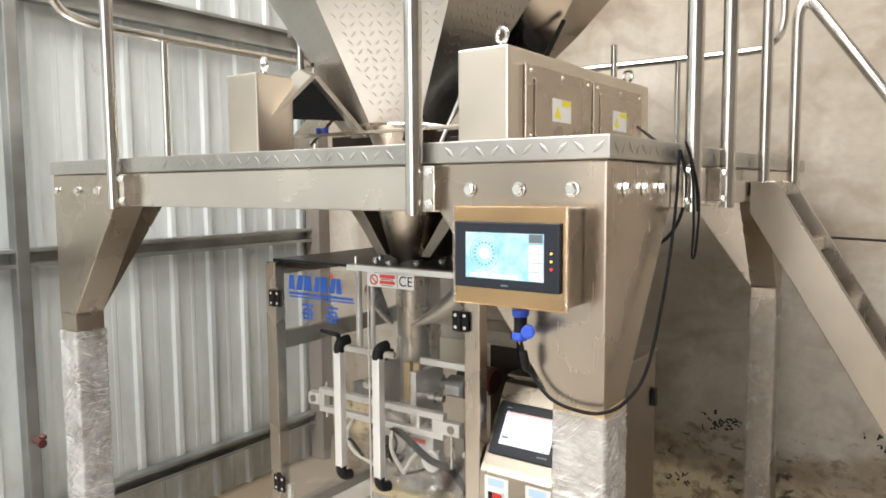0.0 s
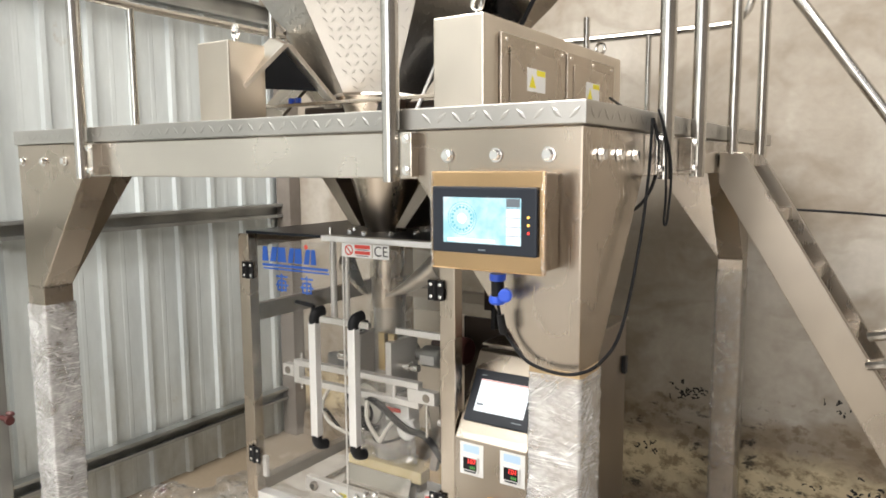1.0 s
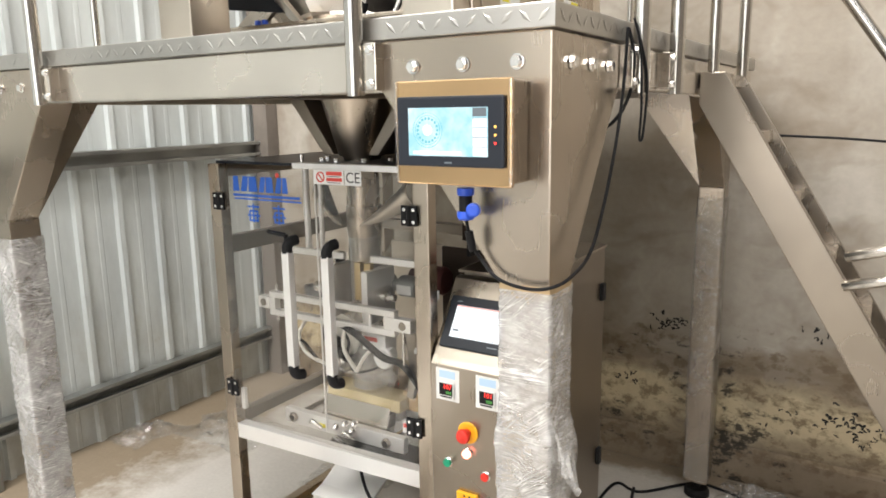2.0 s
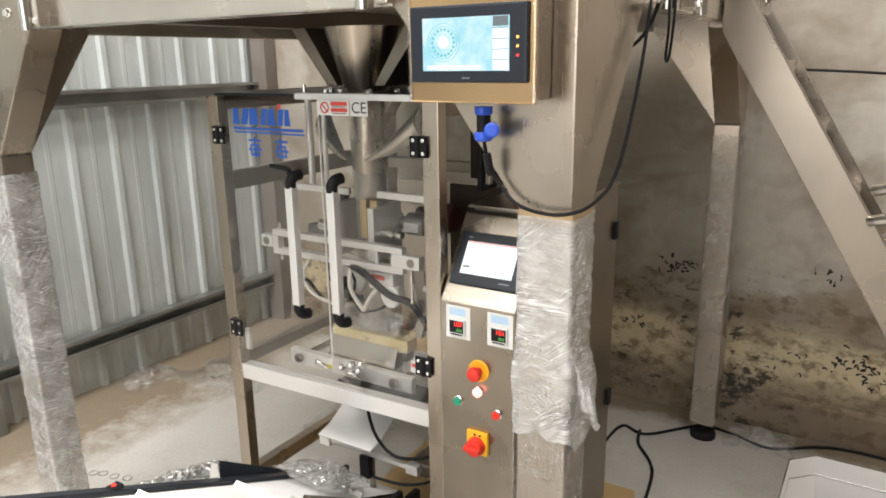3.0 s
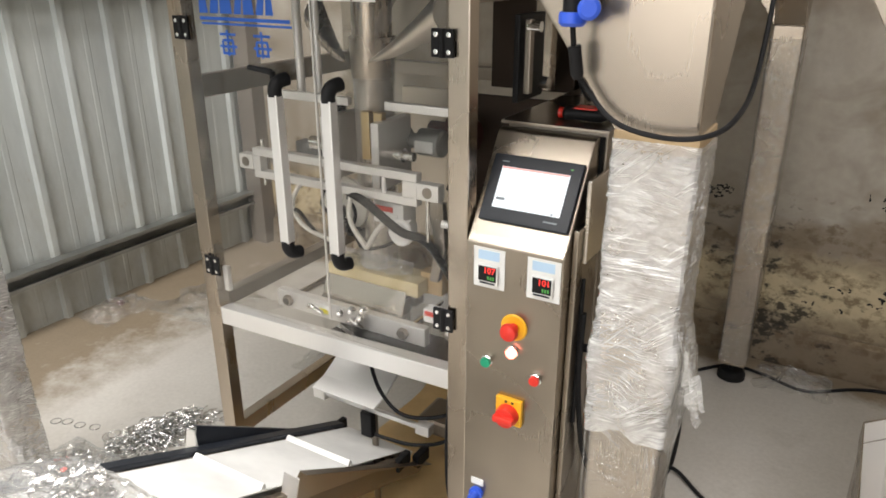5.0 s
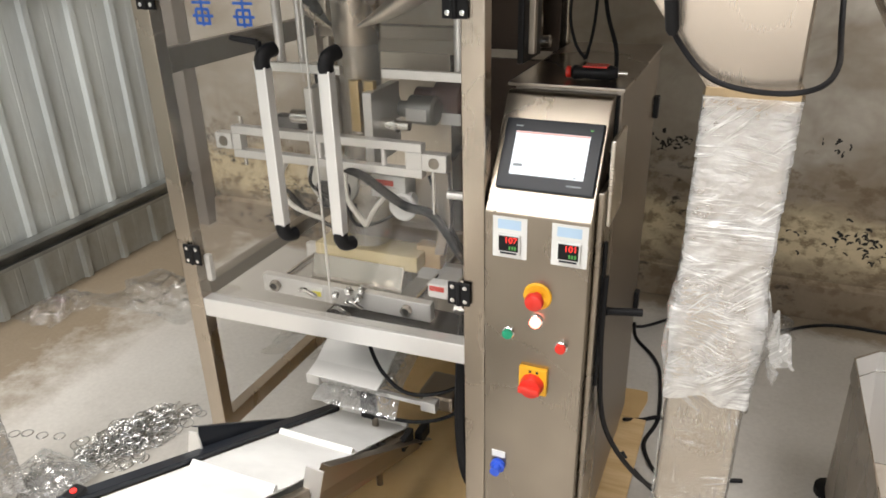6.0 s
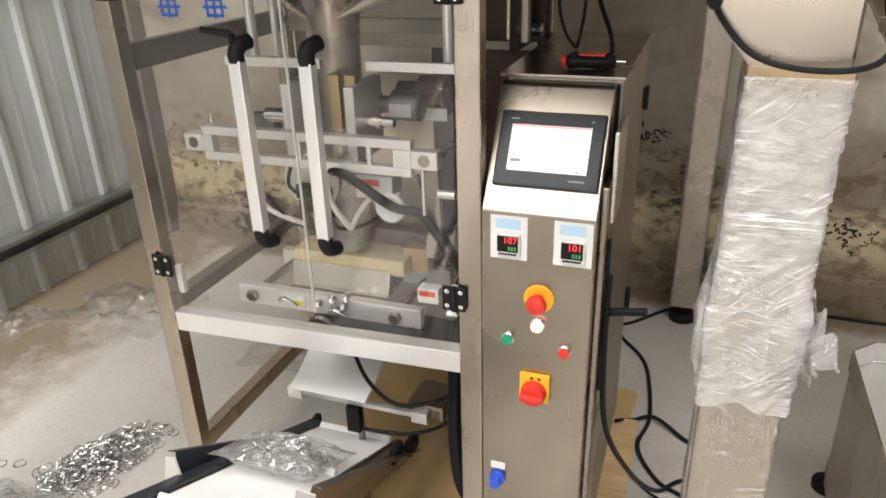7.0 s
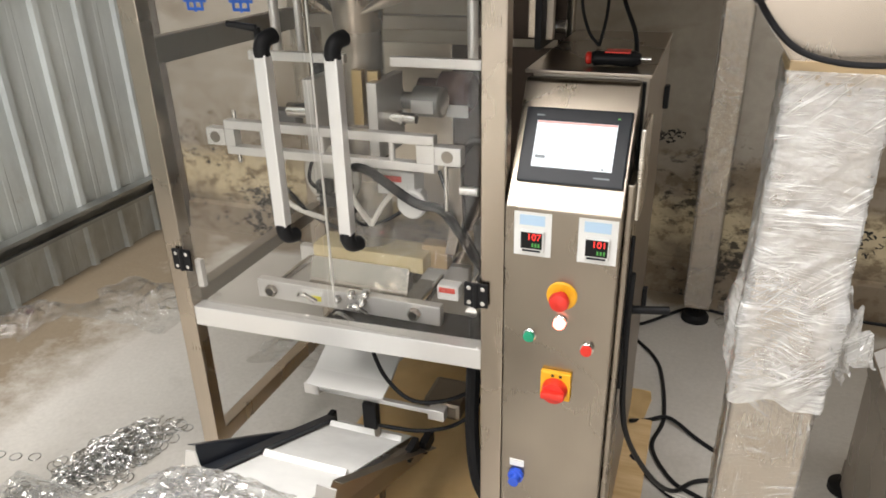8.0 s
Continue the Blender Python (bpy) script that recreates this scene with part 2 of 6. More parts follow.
def clear(name, tint, opacity, rough, ior=1.45, milk=(0.75, 0.75, 0.73), gloss=1.0):
    """Thin clear sheet: mostly see-through, with a gloss and a little milkiness."""
    m = mat(name, milk, rough)
    t = m.node_tree
    b = t.nodes["Principled BSDF"]
    b.inputs["IOR"].default_value = ior
    tr = t.nodes.new("ShaderNodeBsdfTransparent")
    tr.inputs[0].default_value = (*tint, 1)
    gl = t.nodes.new("ShaderNodeBsdfGlossy")
    gl.inputs["Roughness"].default_value = rough
    lw = t.nodes.new("ShaderNodeLayerWeight")
    lw.inputs["Blend"].default_value = 0.5
    pw, fr = t.nodes.new("ShaderNodeMath"), t.nodes.new("ShaderNodeMath")
    pw.operation, fr.operation = "POWER", "MULTIPLY_ADD"
    pw.inputs[1].default_value = 3.0
    fr.inputs[1].default_value, fr.inputs[2].default_value = 0.75, (ior - 1) ** 2 / (ior + 1) ** 2 * gloss
    t.links.new(lw.outputs["Facing"], pw.inputs[0])
    t.links.new(pw.outputs[0], fr.inputs[0])
    m1, m2 = t.nodes.new("ShaderNodeMixShader"), t.nodes.new("ShaderNodeMixShader")
    m1.inputs[0].default_value = opacity
    t.links.new(tr.outputs[0], m1.inputs[1])
    t.links.new(b.outputs[0], m1.inputs[2])
    t.links.new(fr.outputs[0], m2.inputs[0])
    t.links.new(m1.outputs[0], m2.inputs[1])
    t.links.new(gl.outputs[0], m2.inputs[2])
    t.links.new(m2.outputs[0], t.nodes["Material Output"].inputs["Surface"])
    return m


WALL_C, FLOOR_M, SHEET = concrete_wall(), floor_mat(), sheet_mat()
CARD = board_mat("brown_cardboard", (0.68, 0.49, 0.23), (0.80, 0.62, 0.34), 4, (1, 1, 1))
PLY = board_mat("plywood", (0.50, 0.33, 0.15), (0.66, 0.48, 0.26), 6, (1, 8, 8))
HEAT = board_mat("yellowed_heat_cloth", (0.62, 0.50, 0.27), (0.74, 0.64, 0.40), 10, (1, 1, 1))
BELT = board_mat("white_pvc_belt", (0.80, 0.80, 0.78), (0.88, 0.88, 0.86), 8, (1, 1, 1))
UNSEEN_FLOOR = board_mat("unseen_hall_floor", (0.36, 0.335, 0.295), (0.47, 0.445, 0.40), 2.5, (1, 1, 1))
# dark wall and roof tones keep fill light and reflections low
PLAIN = board_mat("rendered_wall", (0.14, 0.12, 0.10), (0.24, 0.21, 0.18), 2, (1, 1, 1))
ROOF_M = board_mat("roof_sheet", (0.16, 0.16, 0.16), (0.24, 0.24, 0.24), 2, (1, 1, 1))
ACRYLIC = clear("acrylic_door_pane", (0.96, 0.955, 0.945), 0.016, 0.02, gloss=1.0, milk=(0.55, 0.53, 0.5))
FILM = clear("clear_film", (0.97, 0.97, 0.96), 0.16, 0.10, 1.5, (0.8, 0.8, 0.8), 3.0)
def creased(name, base, seed, lo, hi, rough, slant):
    """Stretch film: see-through skin, milky where it lies folded, in crossing streaks."""
    m = clear(name, (0.96, 0.96, 0.95), base, rough, 1.55, (0.88, 0.88, 0.87), 2.0)
    N = Nodes(m)
    warp = N.noise(N.mapped((1, 1, 1), (seed, 2, 0)), 6.0, 3)
    acc = None
    for k, (ry, sc) in enumerate(((slant * 0.4, (5, 5, 150)), (-slant * 0.7, (6, 6, 190)), (0.0, (4, 4, 110)), (slant * 2.2, (5, 5, 130)))):
        mp = N.n("ShaderNodeMapping", Rotation=(ry * 0.8, ry, 0.0), Location=(seed + k, k * 2.0, seed))
        N.link(N.co.outputs["Object"], mp.inputs["Vector"])
        ad = N.t.nodes.new("ShaderNodeVectorMath")
        ad.operation = "MULTIPLY_ADD"
        N.link(warp, ad.inputs[0])
        ad.inputs[1].default_value = (0.0, 0.0, 0.016)
        N.link(mp.outputs["Vector"], ad.inputs[2])
        m2 = N.n("ShaderNodeMapping", Scale=sc)
        N.link(ad.outputs[0], m2.inputs["Vector"])
        nz = N.noise(m2.outputs["Vector"], 1.0, 1.2, 0.5)
        line = N.ramp(N.math("ABSOLUTE", N.math("SUBTRACT", nz, 0.5)), [(0.0, 1.0), (0.028, 0.0)])
        gate = N.ramp(N.noise(N.mapped((1, 1, 1), (seed * 2 + k * 3, 1, k)), 14.0, 3), [(0.48, 0.0), (0.66, 1.0)])
        one = N.math("MULTIPLY", line, gate)
        acc = one if acc is None else N.math("MAXIMUM", acc, one)
    cloud = N.ramp(N.noise(N.mapped((1, 1, 1), (seed, seed, 3)), 9.0, 5, 0.65), [(0.35, 0.0), (0.7, 1.0)])
    op = N.math("ADD", N.math("MULTIPLY", acc, hi), N.math("MULTIPLY", cloud, lo))
    op = N.math("MINIMUM", N.math("ADD", op, base), 0.95)
    for node in N.t.nodes:
        if node.type == "MIX_SHADER" and not node.inputs[0].is_linked:
            N.link(op, node.inputs[0])
    bp = N.n("ShaderNodeBump", Strength=0.85, Distance=0.003)
    N.link(N.math("ADD", N.math("MULTIPLY", acc, 0.6), N.math("MULTIPLY", N.noise(N.mapped((1, 1, 1.6), (seed, 0, 0)), 60, 4, 0.6), 1.6)), bp.inputs["Height"])
    for node in N.t.nodes:
        if node.type in ("BSDF_GLOSSY", "BSDF_PRINCIPLED"):
            N.link(bp.outputs["Normal"], node.inputs["Normal"])
    return m


WRAP = creased("stretch_wrap", 0.19, 1.7, 0.40, 0.62, 0.11, 0.30)
WRAP_THIN = creased("thin_stretch_wrap", 0.02, 5.1, 0.05, 0.42, 0.11, 0.75)


# ---- mesh tools ----
def box(bm, x0, x1, y0, y1, z0, z1, bev=0.0):
    vs = [bm.verts.new(p) for p in ((x0, y0, z0), (x1, y0, z0), (x1, y1, z0), (x0, y1, z0), (x0, y0, z1), (x1, y0, z1), (x1, y1, z1), (x0, y1, z1))]
    fs = [bm.faces.new([vs[i] for i in q]) for q in ((3, 2, 1, 0), (4, 5, 6, 7), (0, 1, 5, 4), (1, 2, 6, 5), (2, 3, 7, 6), (3, 0, 4, 7))]
    if bev:
        es = list({e for f in fs for e in f.edges})
        bmesh.ops.bevel(bm, geom=es, offset=bev, segments=2, affect="EDGES", profile=0.6)
    return bm


def Box(*a, bev=0.0):
    return box(bmesh.new(), *a, bev=bev)


def prism(bm, poly, axis, a, b, bev=0.0):
    """A flat polygon drawn out along an axis; poly in the two other axes' order."""
    def p3(u, v, w):
        return {"x": (w, u, v), "y": (u, w, v), "z": (u, v, w)}[axis]
    lo = [bm.verts.new(p3(u, v, a)) for u, v in poly]
    hi = [bm.verts.new(p3(u, v, b)) for u, v in poly]
    n = len(poly)
    fs = [bm.faces.new(lo), bm.faces.new(hi[::-1])]
    for i in range(n):
        fs.append(bm.faces.new((lo[i], hi[i], hi[(i + 1) % n], lo[(i + 1) % n])))
    bmesh.ops.recalc_face_normals(bm, faces=fs)
    if bev:
        es = list({e for f in fs for e in f.edges})
        bmesh.ops.bevel(bm, geom=es, offset=bev, segments=2, affect="EDGES", profile=0.6)
    return bm


def Prism(poly, axis, a, b, bev=0.0):
    return prism(bmesh.new(), poly, axis, a, b, bev)


def frame_of(d):
    d = Vector(d).normalized()
    u = d.cross(Vector((0, 0, 1))) if abs(d.z) < 0.95 else d.cross(Vector((1, 0, 0)))
    u.normalize()
    return u, d.cross(u)


def loft(bm, rings, close=False, caps=True):
    """Joins rings of equally many points into a skin."""
    vr = [[bm.verts.new(p) for p in r] for r in rings]
    n = len(vr[0])
    m = len(vr)
    for i in range(m if close else m - 1):
        a, b = vr[i], vr[(i + 1) % m]
        for j in range(n):
            f = bm.faces.new((a[j], a[(j + 1) % n], b[(j + 1) % n], b[j]))
            f.smooth = n > 8
    if caps and not close:
        bm.faces.new(vr[0][::-1])
        bm.faces.new(vr[-1])
    return bm


def rod(bm, a, b, r, r2=None, n=14):
    a, b = Vector(a), Vector(b)
    u, v = frame_of(b - a)
    r2 = r if r2 is None else r2
    return loft(bm, [[p + q * (u * math.cos(2 * math.pi * k / n) + v * math.sin(2 * math.pi * k / n)) for k in range(n)] for p, q in ((a, r), (b, r2))])


def Rod(a, b, r, r2=None, n=14):
    return rod(bmesh.new(), a, b, r, r2, n)


def smooth_line(pts, per=8):
    """A smooth line through the points."""
    P = [Vector(p) for p in pts]
    out = []
    for i in range(len(P) - 1):
        p0, p1, p2, p3 = P[max(i - 1, 0)], P[i], P[i + 1], P[min(i + 2, len(P) - 1)]
        for k in range(per):
            t = k / per
            out.append(0.5 * (2 * p1 + (p2 - p0) * t + (2 * p0 - 5 * p1 + 4 * p2 - p3) * t * t + (3 * p1 - p0 - 3 * p2 + p3) * t ** 3))
    return out + [P[-1]]


def hose(bm, pts, r, n=10, per=8, closed=False):
    L = smooth_line(pts, per) if per > 1 else [Vector(p) for p in pts]
    rings, u = [], None
    for i, p in enumerate(L):
        d = (L[min(i + 1, len(L) - 1)] - L[max(i - 1, 0)]).normalized()
        if u is None:
            u = frame_of(d)[0]
        u = (u - d * u.dot(d)).normalized()
        v = d.cross(u)
        rings.append([p + r * (u * math.cos(2 * math.pi * k / n) + v * math.sin(2 * math.pi * k / n)) for k in range(n)])
    return loft(bm, rings)


def Hose(pts, r, n=10, per=8):
    return hose(bmesh.new(), pts, r, n, per)


def torus(bm, c, R, r, normal, n=16, m=6):
    c = Vector(c)
    u, v = frame_of(normal)
    w = Vector(normal).normalized()
    rings = []
    for i in range(n):
        a = 2 * math.pi * i / n
        d = u * math.cos(a) + v * math.sin(a)
        rings.append([c + d * (R + r * math.cos(2 * math.pi * j / m)) + w * r * math.sin(2 * math.pi * j / m) for j in range(m)])
    return loft(bm, rings, close=True)


def turned(bm, c, axis, profile, n=24):
    """A turned solid: profile of (radius, distance along the axis)."""
    c, w = Vector(c), Vector(axis).normalized()
    u, v = frame_of(w)
    return loft(bm, [[c + w * h + max(r, 1e-4) * (u * math.cos(2 * math.pi * k / n) + v * math.sin(2 * math.pi * k / n)) for k in range(n)] for r, h in profile])


def bolt(c, axis, r):
    bm = bmesh.new()
    turned(bm, c, axis, [(r * 1.25, 0), (r * 1.25, r * 0.18), (r * 1.0, r * 0.2)], 16)
    turned(bm, Vector(c) + Vector(axis) * r * 0.19, axis, [(r, 0), (r, r * 0.65), (r * 0.85, r * 0.8)], 6)
    return bm


def origin_of(ob):
    p = Vector((0, 0, 0))
    while ob:
        p += ob.location
        ob = ob.parent
    return p


def link_mesh(name, bm, material, at):
    bmesh.ops.translate(bm, verts=bm.verts, vec=-Vector(at))
    me = bpy.data.meshes.new(name)
    bm.normal_update()
    for e in bm.edges:
        if len(e.link_faces) == 2 and e.calc_face_angle(0.0) > 0.6:
            e.smooth = False
    bm.to_mesh(me)
    bm.free()
    for m in (material if isinstance(material, (list, tuple)) else [material]):
        me.materials.append(m)
    return new(name, me)


def part(name, bm, material, parent, label=""):
    """Links a bmesh, built in the place's metres, as one mesh under a thing or a part."""
    ob = link_mesh(name, bm, material, origin_of(parent))
    ob.parent = parent
    return tagged(ob, label)


def thing(name, at, label, category, group="", kind=""):
    ob = new(name)
    ob.empty_display_size = 0.1
    ob.location = at
    return tagged(ob, label, category, group, kind)


def solo(name, bm, material, at, label, category, group="", kind=""):
    ob = link_mesh(name, bm, material, at)
    ob.location = at
    return tagged(ob, label, category, group, kind)


def lozenges(bm, o, u, v, w, nu, nv, pitch, size=0.012, lift=0.0017):
    """Raised diamonds of checker plate on a flat stretch."""
    o, u, v, w = (Vector(q) for q in (o, u, v, w))
    for i in range(nu):
        for j in range(nv):
            a = radians(45 if (i + j) % 2 else -45)
            d = u * math.cos(a) + v * math.sin(a)
            e = w.cross(d)
            c = o + u * ((i + 0.5) * pitch) + v * ((j + 0.5) * pitch)
            L, W = size, size * 0.34
            q = [c - d * L, c + e * W, c + d * L, c - e * W]
            t1, t2 = c - d * L * 0.45 + w * lift, c + d * L * 0.45 + w * lift
            vs = [bm.verts.new(p) for p in (*q, t1, t2)]
            for f in ((0, 1, 4), (1, 5, 4), (1, 2, 5), (2, 3, 5), (3, 4, 5), (3, 0, 4)):
                fc = bm.faces.new([vs[k] for k in f])
                fc.normal_update()
                if fc.normal.dot(w) < 0:
                    fc.normal_flip()
    return bm


def words(text, size, m4, material, parent, name="lettering"):
    """Letters in the built-in font as a mesh part, at a pose."""
    cu = bpy.data.curves.new("text", "FONT")
    cu.body, cu.size, cu.align_x, cu.align_y, cu.extrude = text, size, "CENTER", "CENTER", 0.0003
    tmp = new("text", cu)
    dg = bpy.context.evaluated_depsgraph_get()
    me = bpy.data.meshes.new_from_object(tmp.evaluated_get(dg))
    bpy.data.objects.remove(tmp)
    me.transform(Matrix.Translation(-origin_of(parent)) @ m4)
    me.materials.clear()
    me.materials.append(material)
    ob = new(name, me)
    ob.parent = parent
    return ob


FRONT = Matrix.Rotation(radians(90), 4, "X")


# ---- the building ----
WX, WY = -3.0, 2.2      # the sheet wall and the concrete wall
floor = solo("floor", Box(-3.3, 1.4, -0.6, 2.5, -0.15, 0.0), FLOOR_M, (0, 0, 0), "pale dusty concrete floor with sandy dirt", "floor", kind="structure")
# unseen floor, kept darker than the pale slab to lower bounced light
bm = Box(-3.3, 6.2, -8.2, -0.604, -0.15, -0.002)
box(bm, 1.404, 6.2, -0.604, 2.5, -0.15, -0.002)
solo("floor_hall", bm, UNSEEN_FLOOR, (0, 0, 0), "unseen grey hall floor, darker to cut bounced light", "floor", kind="structure")
wall_n = solo("wall_north", Box(WX - 0.15, 6.2, WY, WY + 0.25, 0, 5.8), WALL_C, (0, WY, 0), "rough grey-beige concrete wall with damp stains", "wall", kind="structure")


PITCH = 0.2365


def sheet(y):
    """One profiled steel sheet: four wide flats and narrow raised ribs."""
    bm = bmesh.new()
    prof = []
    for k in range(4):
        q = y + k * PITCH
        prof += [(q - 0.024, 0.0), (q - 0.014, 0.022), (q + 0.014, 0.022), (q + 0.024, 0.0), (q + 0.105, 0.0), (q + 0.11, 0.0018), (q + 0.13, 0.0018), (q + 0.135, 0.0)]
    prof.append((y + 4 * PITCH - 0.022, 0.0))
    prof = [(min(a, WY - 0.001), b) for a, b in prof if a < WY + 0.1]
    lo = [bm.verts.new((WX + d, a, 0.0)) for a, d in prof]
    hi = [bm.verts.new((WX + d, a, 5.6)) for a, d in prof]
    for i in range(len(prof) - 1):
        if prof[i + 1][0] - prof[i][0] > 1e-4:
            bm.faces.new((lo[i], lo[i + 1], hi[i + 1], hi[i]))
    return bm


wall_w = solo("wall_west", Box(WX - 0.12, WX - 0.01, -8.2, WY, 0, 5.8), SHEET, (WX, 0, 0), "pale grey profiled steel sheet wall, dirty near the floor", "wall", kind="structure")
for k in range(12):
    y = 0.885 - 39 * PITCH + 4 * k * PITCH
    if y < WY:
        part("sheet", sheet(y), SHEET, wall_w)


def c_purlin(z0, z1):
    x0, x1 = WX + 0.024, WX + 0.085
    poly = [(x0, z0), (x1, z0), (x1, z0 + 0.018), (x1 - 0.004, z0 + 0.018), (x1 - 0.004, z0 + 0.004), (x0 + 0.004, z0 + 0.004), (x0 + 0.004, z1 - 0.004),
            (x1 - 0.004, z1 - 0.004), (x1 - 0.004, z1 - 0.018), (x1, z1 - 0.018), (x1, z1), (x0, z1)]
    return Prism(poly, "y", -8.0, WY - 0.02)


for z0, z1 in ((1.47, 1.557), (0.245, 0.325), (2.675, 2.80)):
    solo("trim_purlin", c_purlin(z0, z1), GALV, (WX, 0, z0), "grey galvanised steel rail along the sheet wall", "wall rail", kind="structure")
solo("trim_wall_post", Box(WX + 0.03, WX + 0.10, 0.27, 0.33, 0, 5.7, bev=0.006), GALV, (WX, 0.3, 0), "grey steel wall post", "post", kind="structure")
solo("trim_corner_post", Box(WX + 0.03, WX + 0.15, WY - 0.1, WY - 0.005, 0, 5.7, bev=0.005), PLAIN, (WX, WY, 0), "narrow rendered corner strip", "post", kind="structure")
# low ledge along the foot of the concrete wall
solo("trim_ledge", Prism([(WY - 0.004, 0.0), (WY - 0.05, 0.0), (WY - 0.035, 0.15), (WY - 0.004, 0.165)], "x", WX + 0.16, 6.0, bev=0.004), WALL_C, (0, WY, 0), "uneven concrete ledge along the foot of the wall", "ledge", kind="structure")
# unseen walls and roof, added to close the hall and hold reflections dark
solo("wall_east", Box(6.0, 6.2, -8.2, WY, 0, 5.8), PLAIN, (6.1, 0, 0), "unseen dark wall added to close the hall", "wall", kind="structure")
bm = Box(-3.1, -2.8, -8.3, -8.1, 0, 5.8)
box(bm, 2.2, 6.2, -8.3, -8.1, 0, 5.8)
box(bm, -2.8, 2.2, -8.3, -8.1, 4.6, 5.8)
solo("wall_south", bm, PLAIN, (0, -8.2, 0), "unseen dark wall with an assumed gate opening for the light", "wall", kind="structure")
bm = bmesh.new()
xs = [-3.2, *[v for lx, ly, lp in ROOF for v in (lx - 1.1, lx + 1.1)], 6.2]
for a, b in zip(xs[::2], xs[1::2]):
    box(bm, a, b, -8.3, WY + 0.2, 5.6, 5.7)
for lx, ly, lp in ROOF:
    box(bm, lx - 1.1, lx + 1.1, -8.3, ly - 2.5, 5.6, 5.7)
    box(bm, lx - 1.1, lx + 1.1, ly + 2.5, WY + 0.2, 5.6, 5.7)
solo("ceiling", bm, ROOF_M, (0, 0, 5.6), "unseen dark roof with openings for the added lights", "ceiling", kind="structure")
solo("ground", Box(-60, 60, -90, -8.35, -0.2, -0.02), PLAIN, (0, -40, -0.02), "unseen yard outside the assumed gate", "ground", kind="structure")

# ---- the platform ----
DT, DB, BB = 1.917, 1.872, 1.772     # deck top, deck underside, beam underside
PXL, PYB = -1.985, 2.02
plat = thing("work_platform", (-1.0, 1.0, 0), "stainless steel work platform with a checker-plate deck on four columns", "platform")
deck = part("deck", Box(PXL, 0.008, -0.008, PYB, DB + 0.001, DT, bev=0.003), CHECKER, plat, "raised diamond checker plate")
bm = bmesh.new()
for seg0, seg1 in ((PXL, -1.475), (-1.455, -0.385), (-0.36, 0.0)):
    n = int((seg1 - seg0) / 0.036)
    lozenges(bm, (seg0 + 0.005, -0.0085, DB + 0.0045), (1, 0, 0), (0, 0, 1), (0, -1, 0), n, 1, 0.036, 0.016, 0.0010)
lozenges(bm, (0.0085, 0.005, DB + 0.0045), (0, 1, 0), (0, 0, 1), (1, 0, 0), 55, 1, 0.036, 0.016, 0.0010)
dm = part("diamond_relief", bm, CHECKER, plat)
tagged(dm, kind="stuff")
for x0, x1 in ((-1.61, -0.372),):
    part("front_beam", Box(x0, x1, 0.004, 0.06, BB, DB, bev=0.004), STEEL_H, plat)
part("side_beam", Box(-0.06, -0.004, 0.36, PYB - 0.02, BB, DB, bev=0.004), STEEL_H, plat)
part("side_beam", Box(PXL + 0.004, PXL + 0.06, 0.36, PYB - 0.02, BB, DB, bev=0.004), STEEL_H, plat)
part("rear_beam", Box(PXL + 0.1, -0.1, PYB - 0.08, PYB - 0.02, BB, DB, bev=0.004), STEEL_DK, plat)
for cx in (-1.35, -0.62):
    part("cross_beam", Box(cx, cx + 0.05, 0.07, PYB - 0.09, BB + 0.01, DB, bev=0.004), STEEL_DK, plat)


def head(sx, x, sy, y):
    """The flared head of a column at the corner x, y; sx, sy point inwards."""
    bm = bmesh.new()
    prism(bm, [(x, DB), (x + sx * 0.368, DB), (x + sx * 0.368, BB), (x + sx * 0.10, 1.405), (x, 1.405)], "y", min(y, y + sy * 0.10), max(y, y + sy * 0.10), 0.004)
    prism(bm, [(y + sy * 0.09, DB - 0.001), (y + sy * 0.352, DB - 0.001), (y + sy * 0.352, BB), (y + sy * 0.10, 1.407), (y + sy * 0.09, 1.407)], "x",
          min(x + sx * 0.0004, x + sx * 0.099), max(x + sx * 0.0004, x + sx * 0.099), 0.004)
    return bm


COLS = ((-1, 0.0, 1, 0.0), (1, PXL + 0.005, 1, 0.0), (-1, -0.06, -1, 2.0), (1, PXL + 0.08, -1, 2.0))
for sx, x, sy, y in COLS:
    xa, xb = sorted((x, x + sx * 0.10))
    ya, yb = sorted((y, y + sy * 0.10))
    col = part("column", Box(xa, xb, ya, yb, 0.075, 1.406, bev=0.005), STEEL, plat)
    part("column_head", head(sx, x, sy, y), STEEL, col)
    bm = turned(bmesh.new(), ((xa + xb) / 2, (ya + yb) / 2, 0), (0, 0, 1), [(0.055, 0), (0.055, 0.02), (0.045, 0.034), (0.014, 0.038), (0.014, 0.078)])
    part("foot", bm, RUBBER, col, "black rubber levelling foot")
for bx in (-0.291, -0.179, -0.067):
    part("bolt", bolt((bx, -0.001, 1.819), (0, -1, 0), 0.0115), CHROME, plat)
for bx in (-1.945, -1.82, -1.70):
    part("bolt", bolt((bx, -0.001, 1.819), (0, -1, 0), 0.0115), CHROME, plat)
for by in (0.085, 0.185, 0.285):
    part("bolt", bolt((0.001, by, 1.819), (1, 0, 0), 0.0115), CHROME, plat)


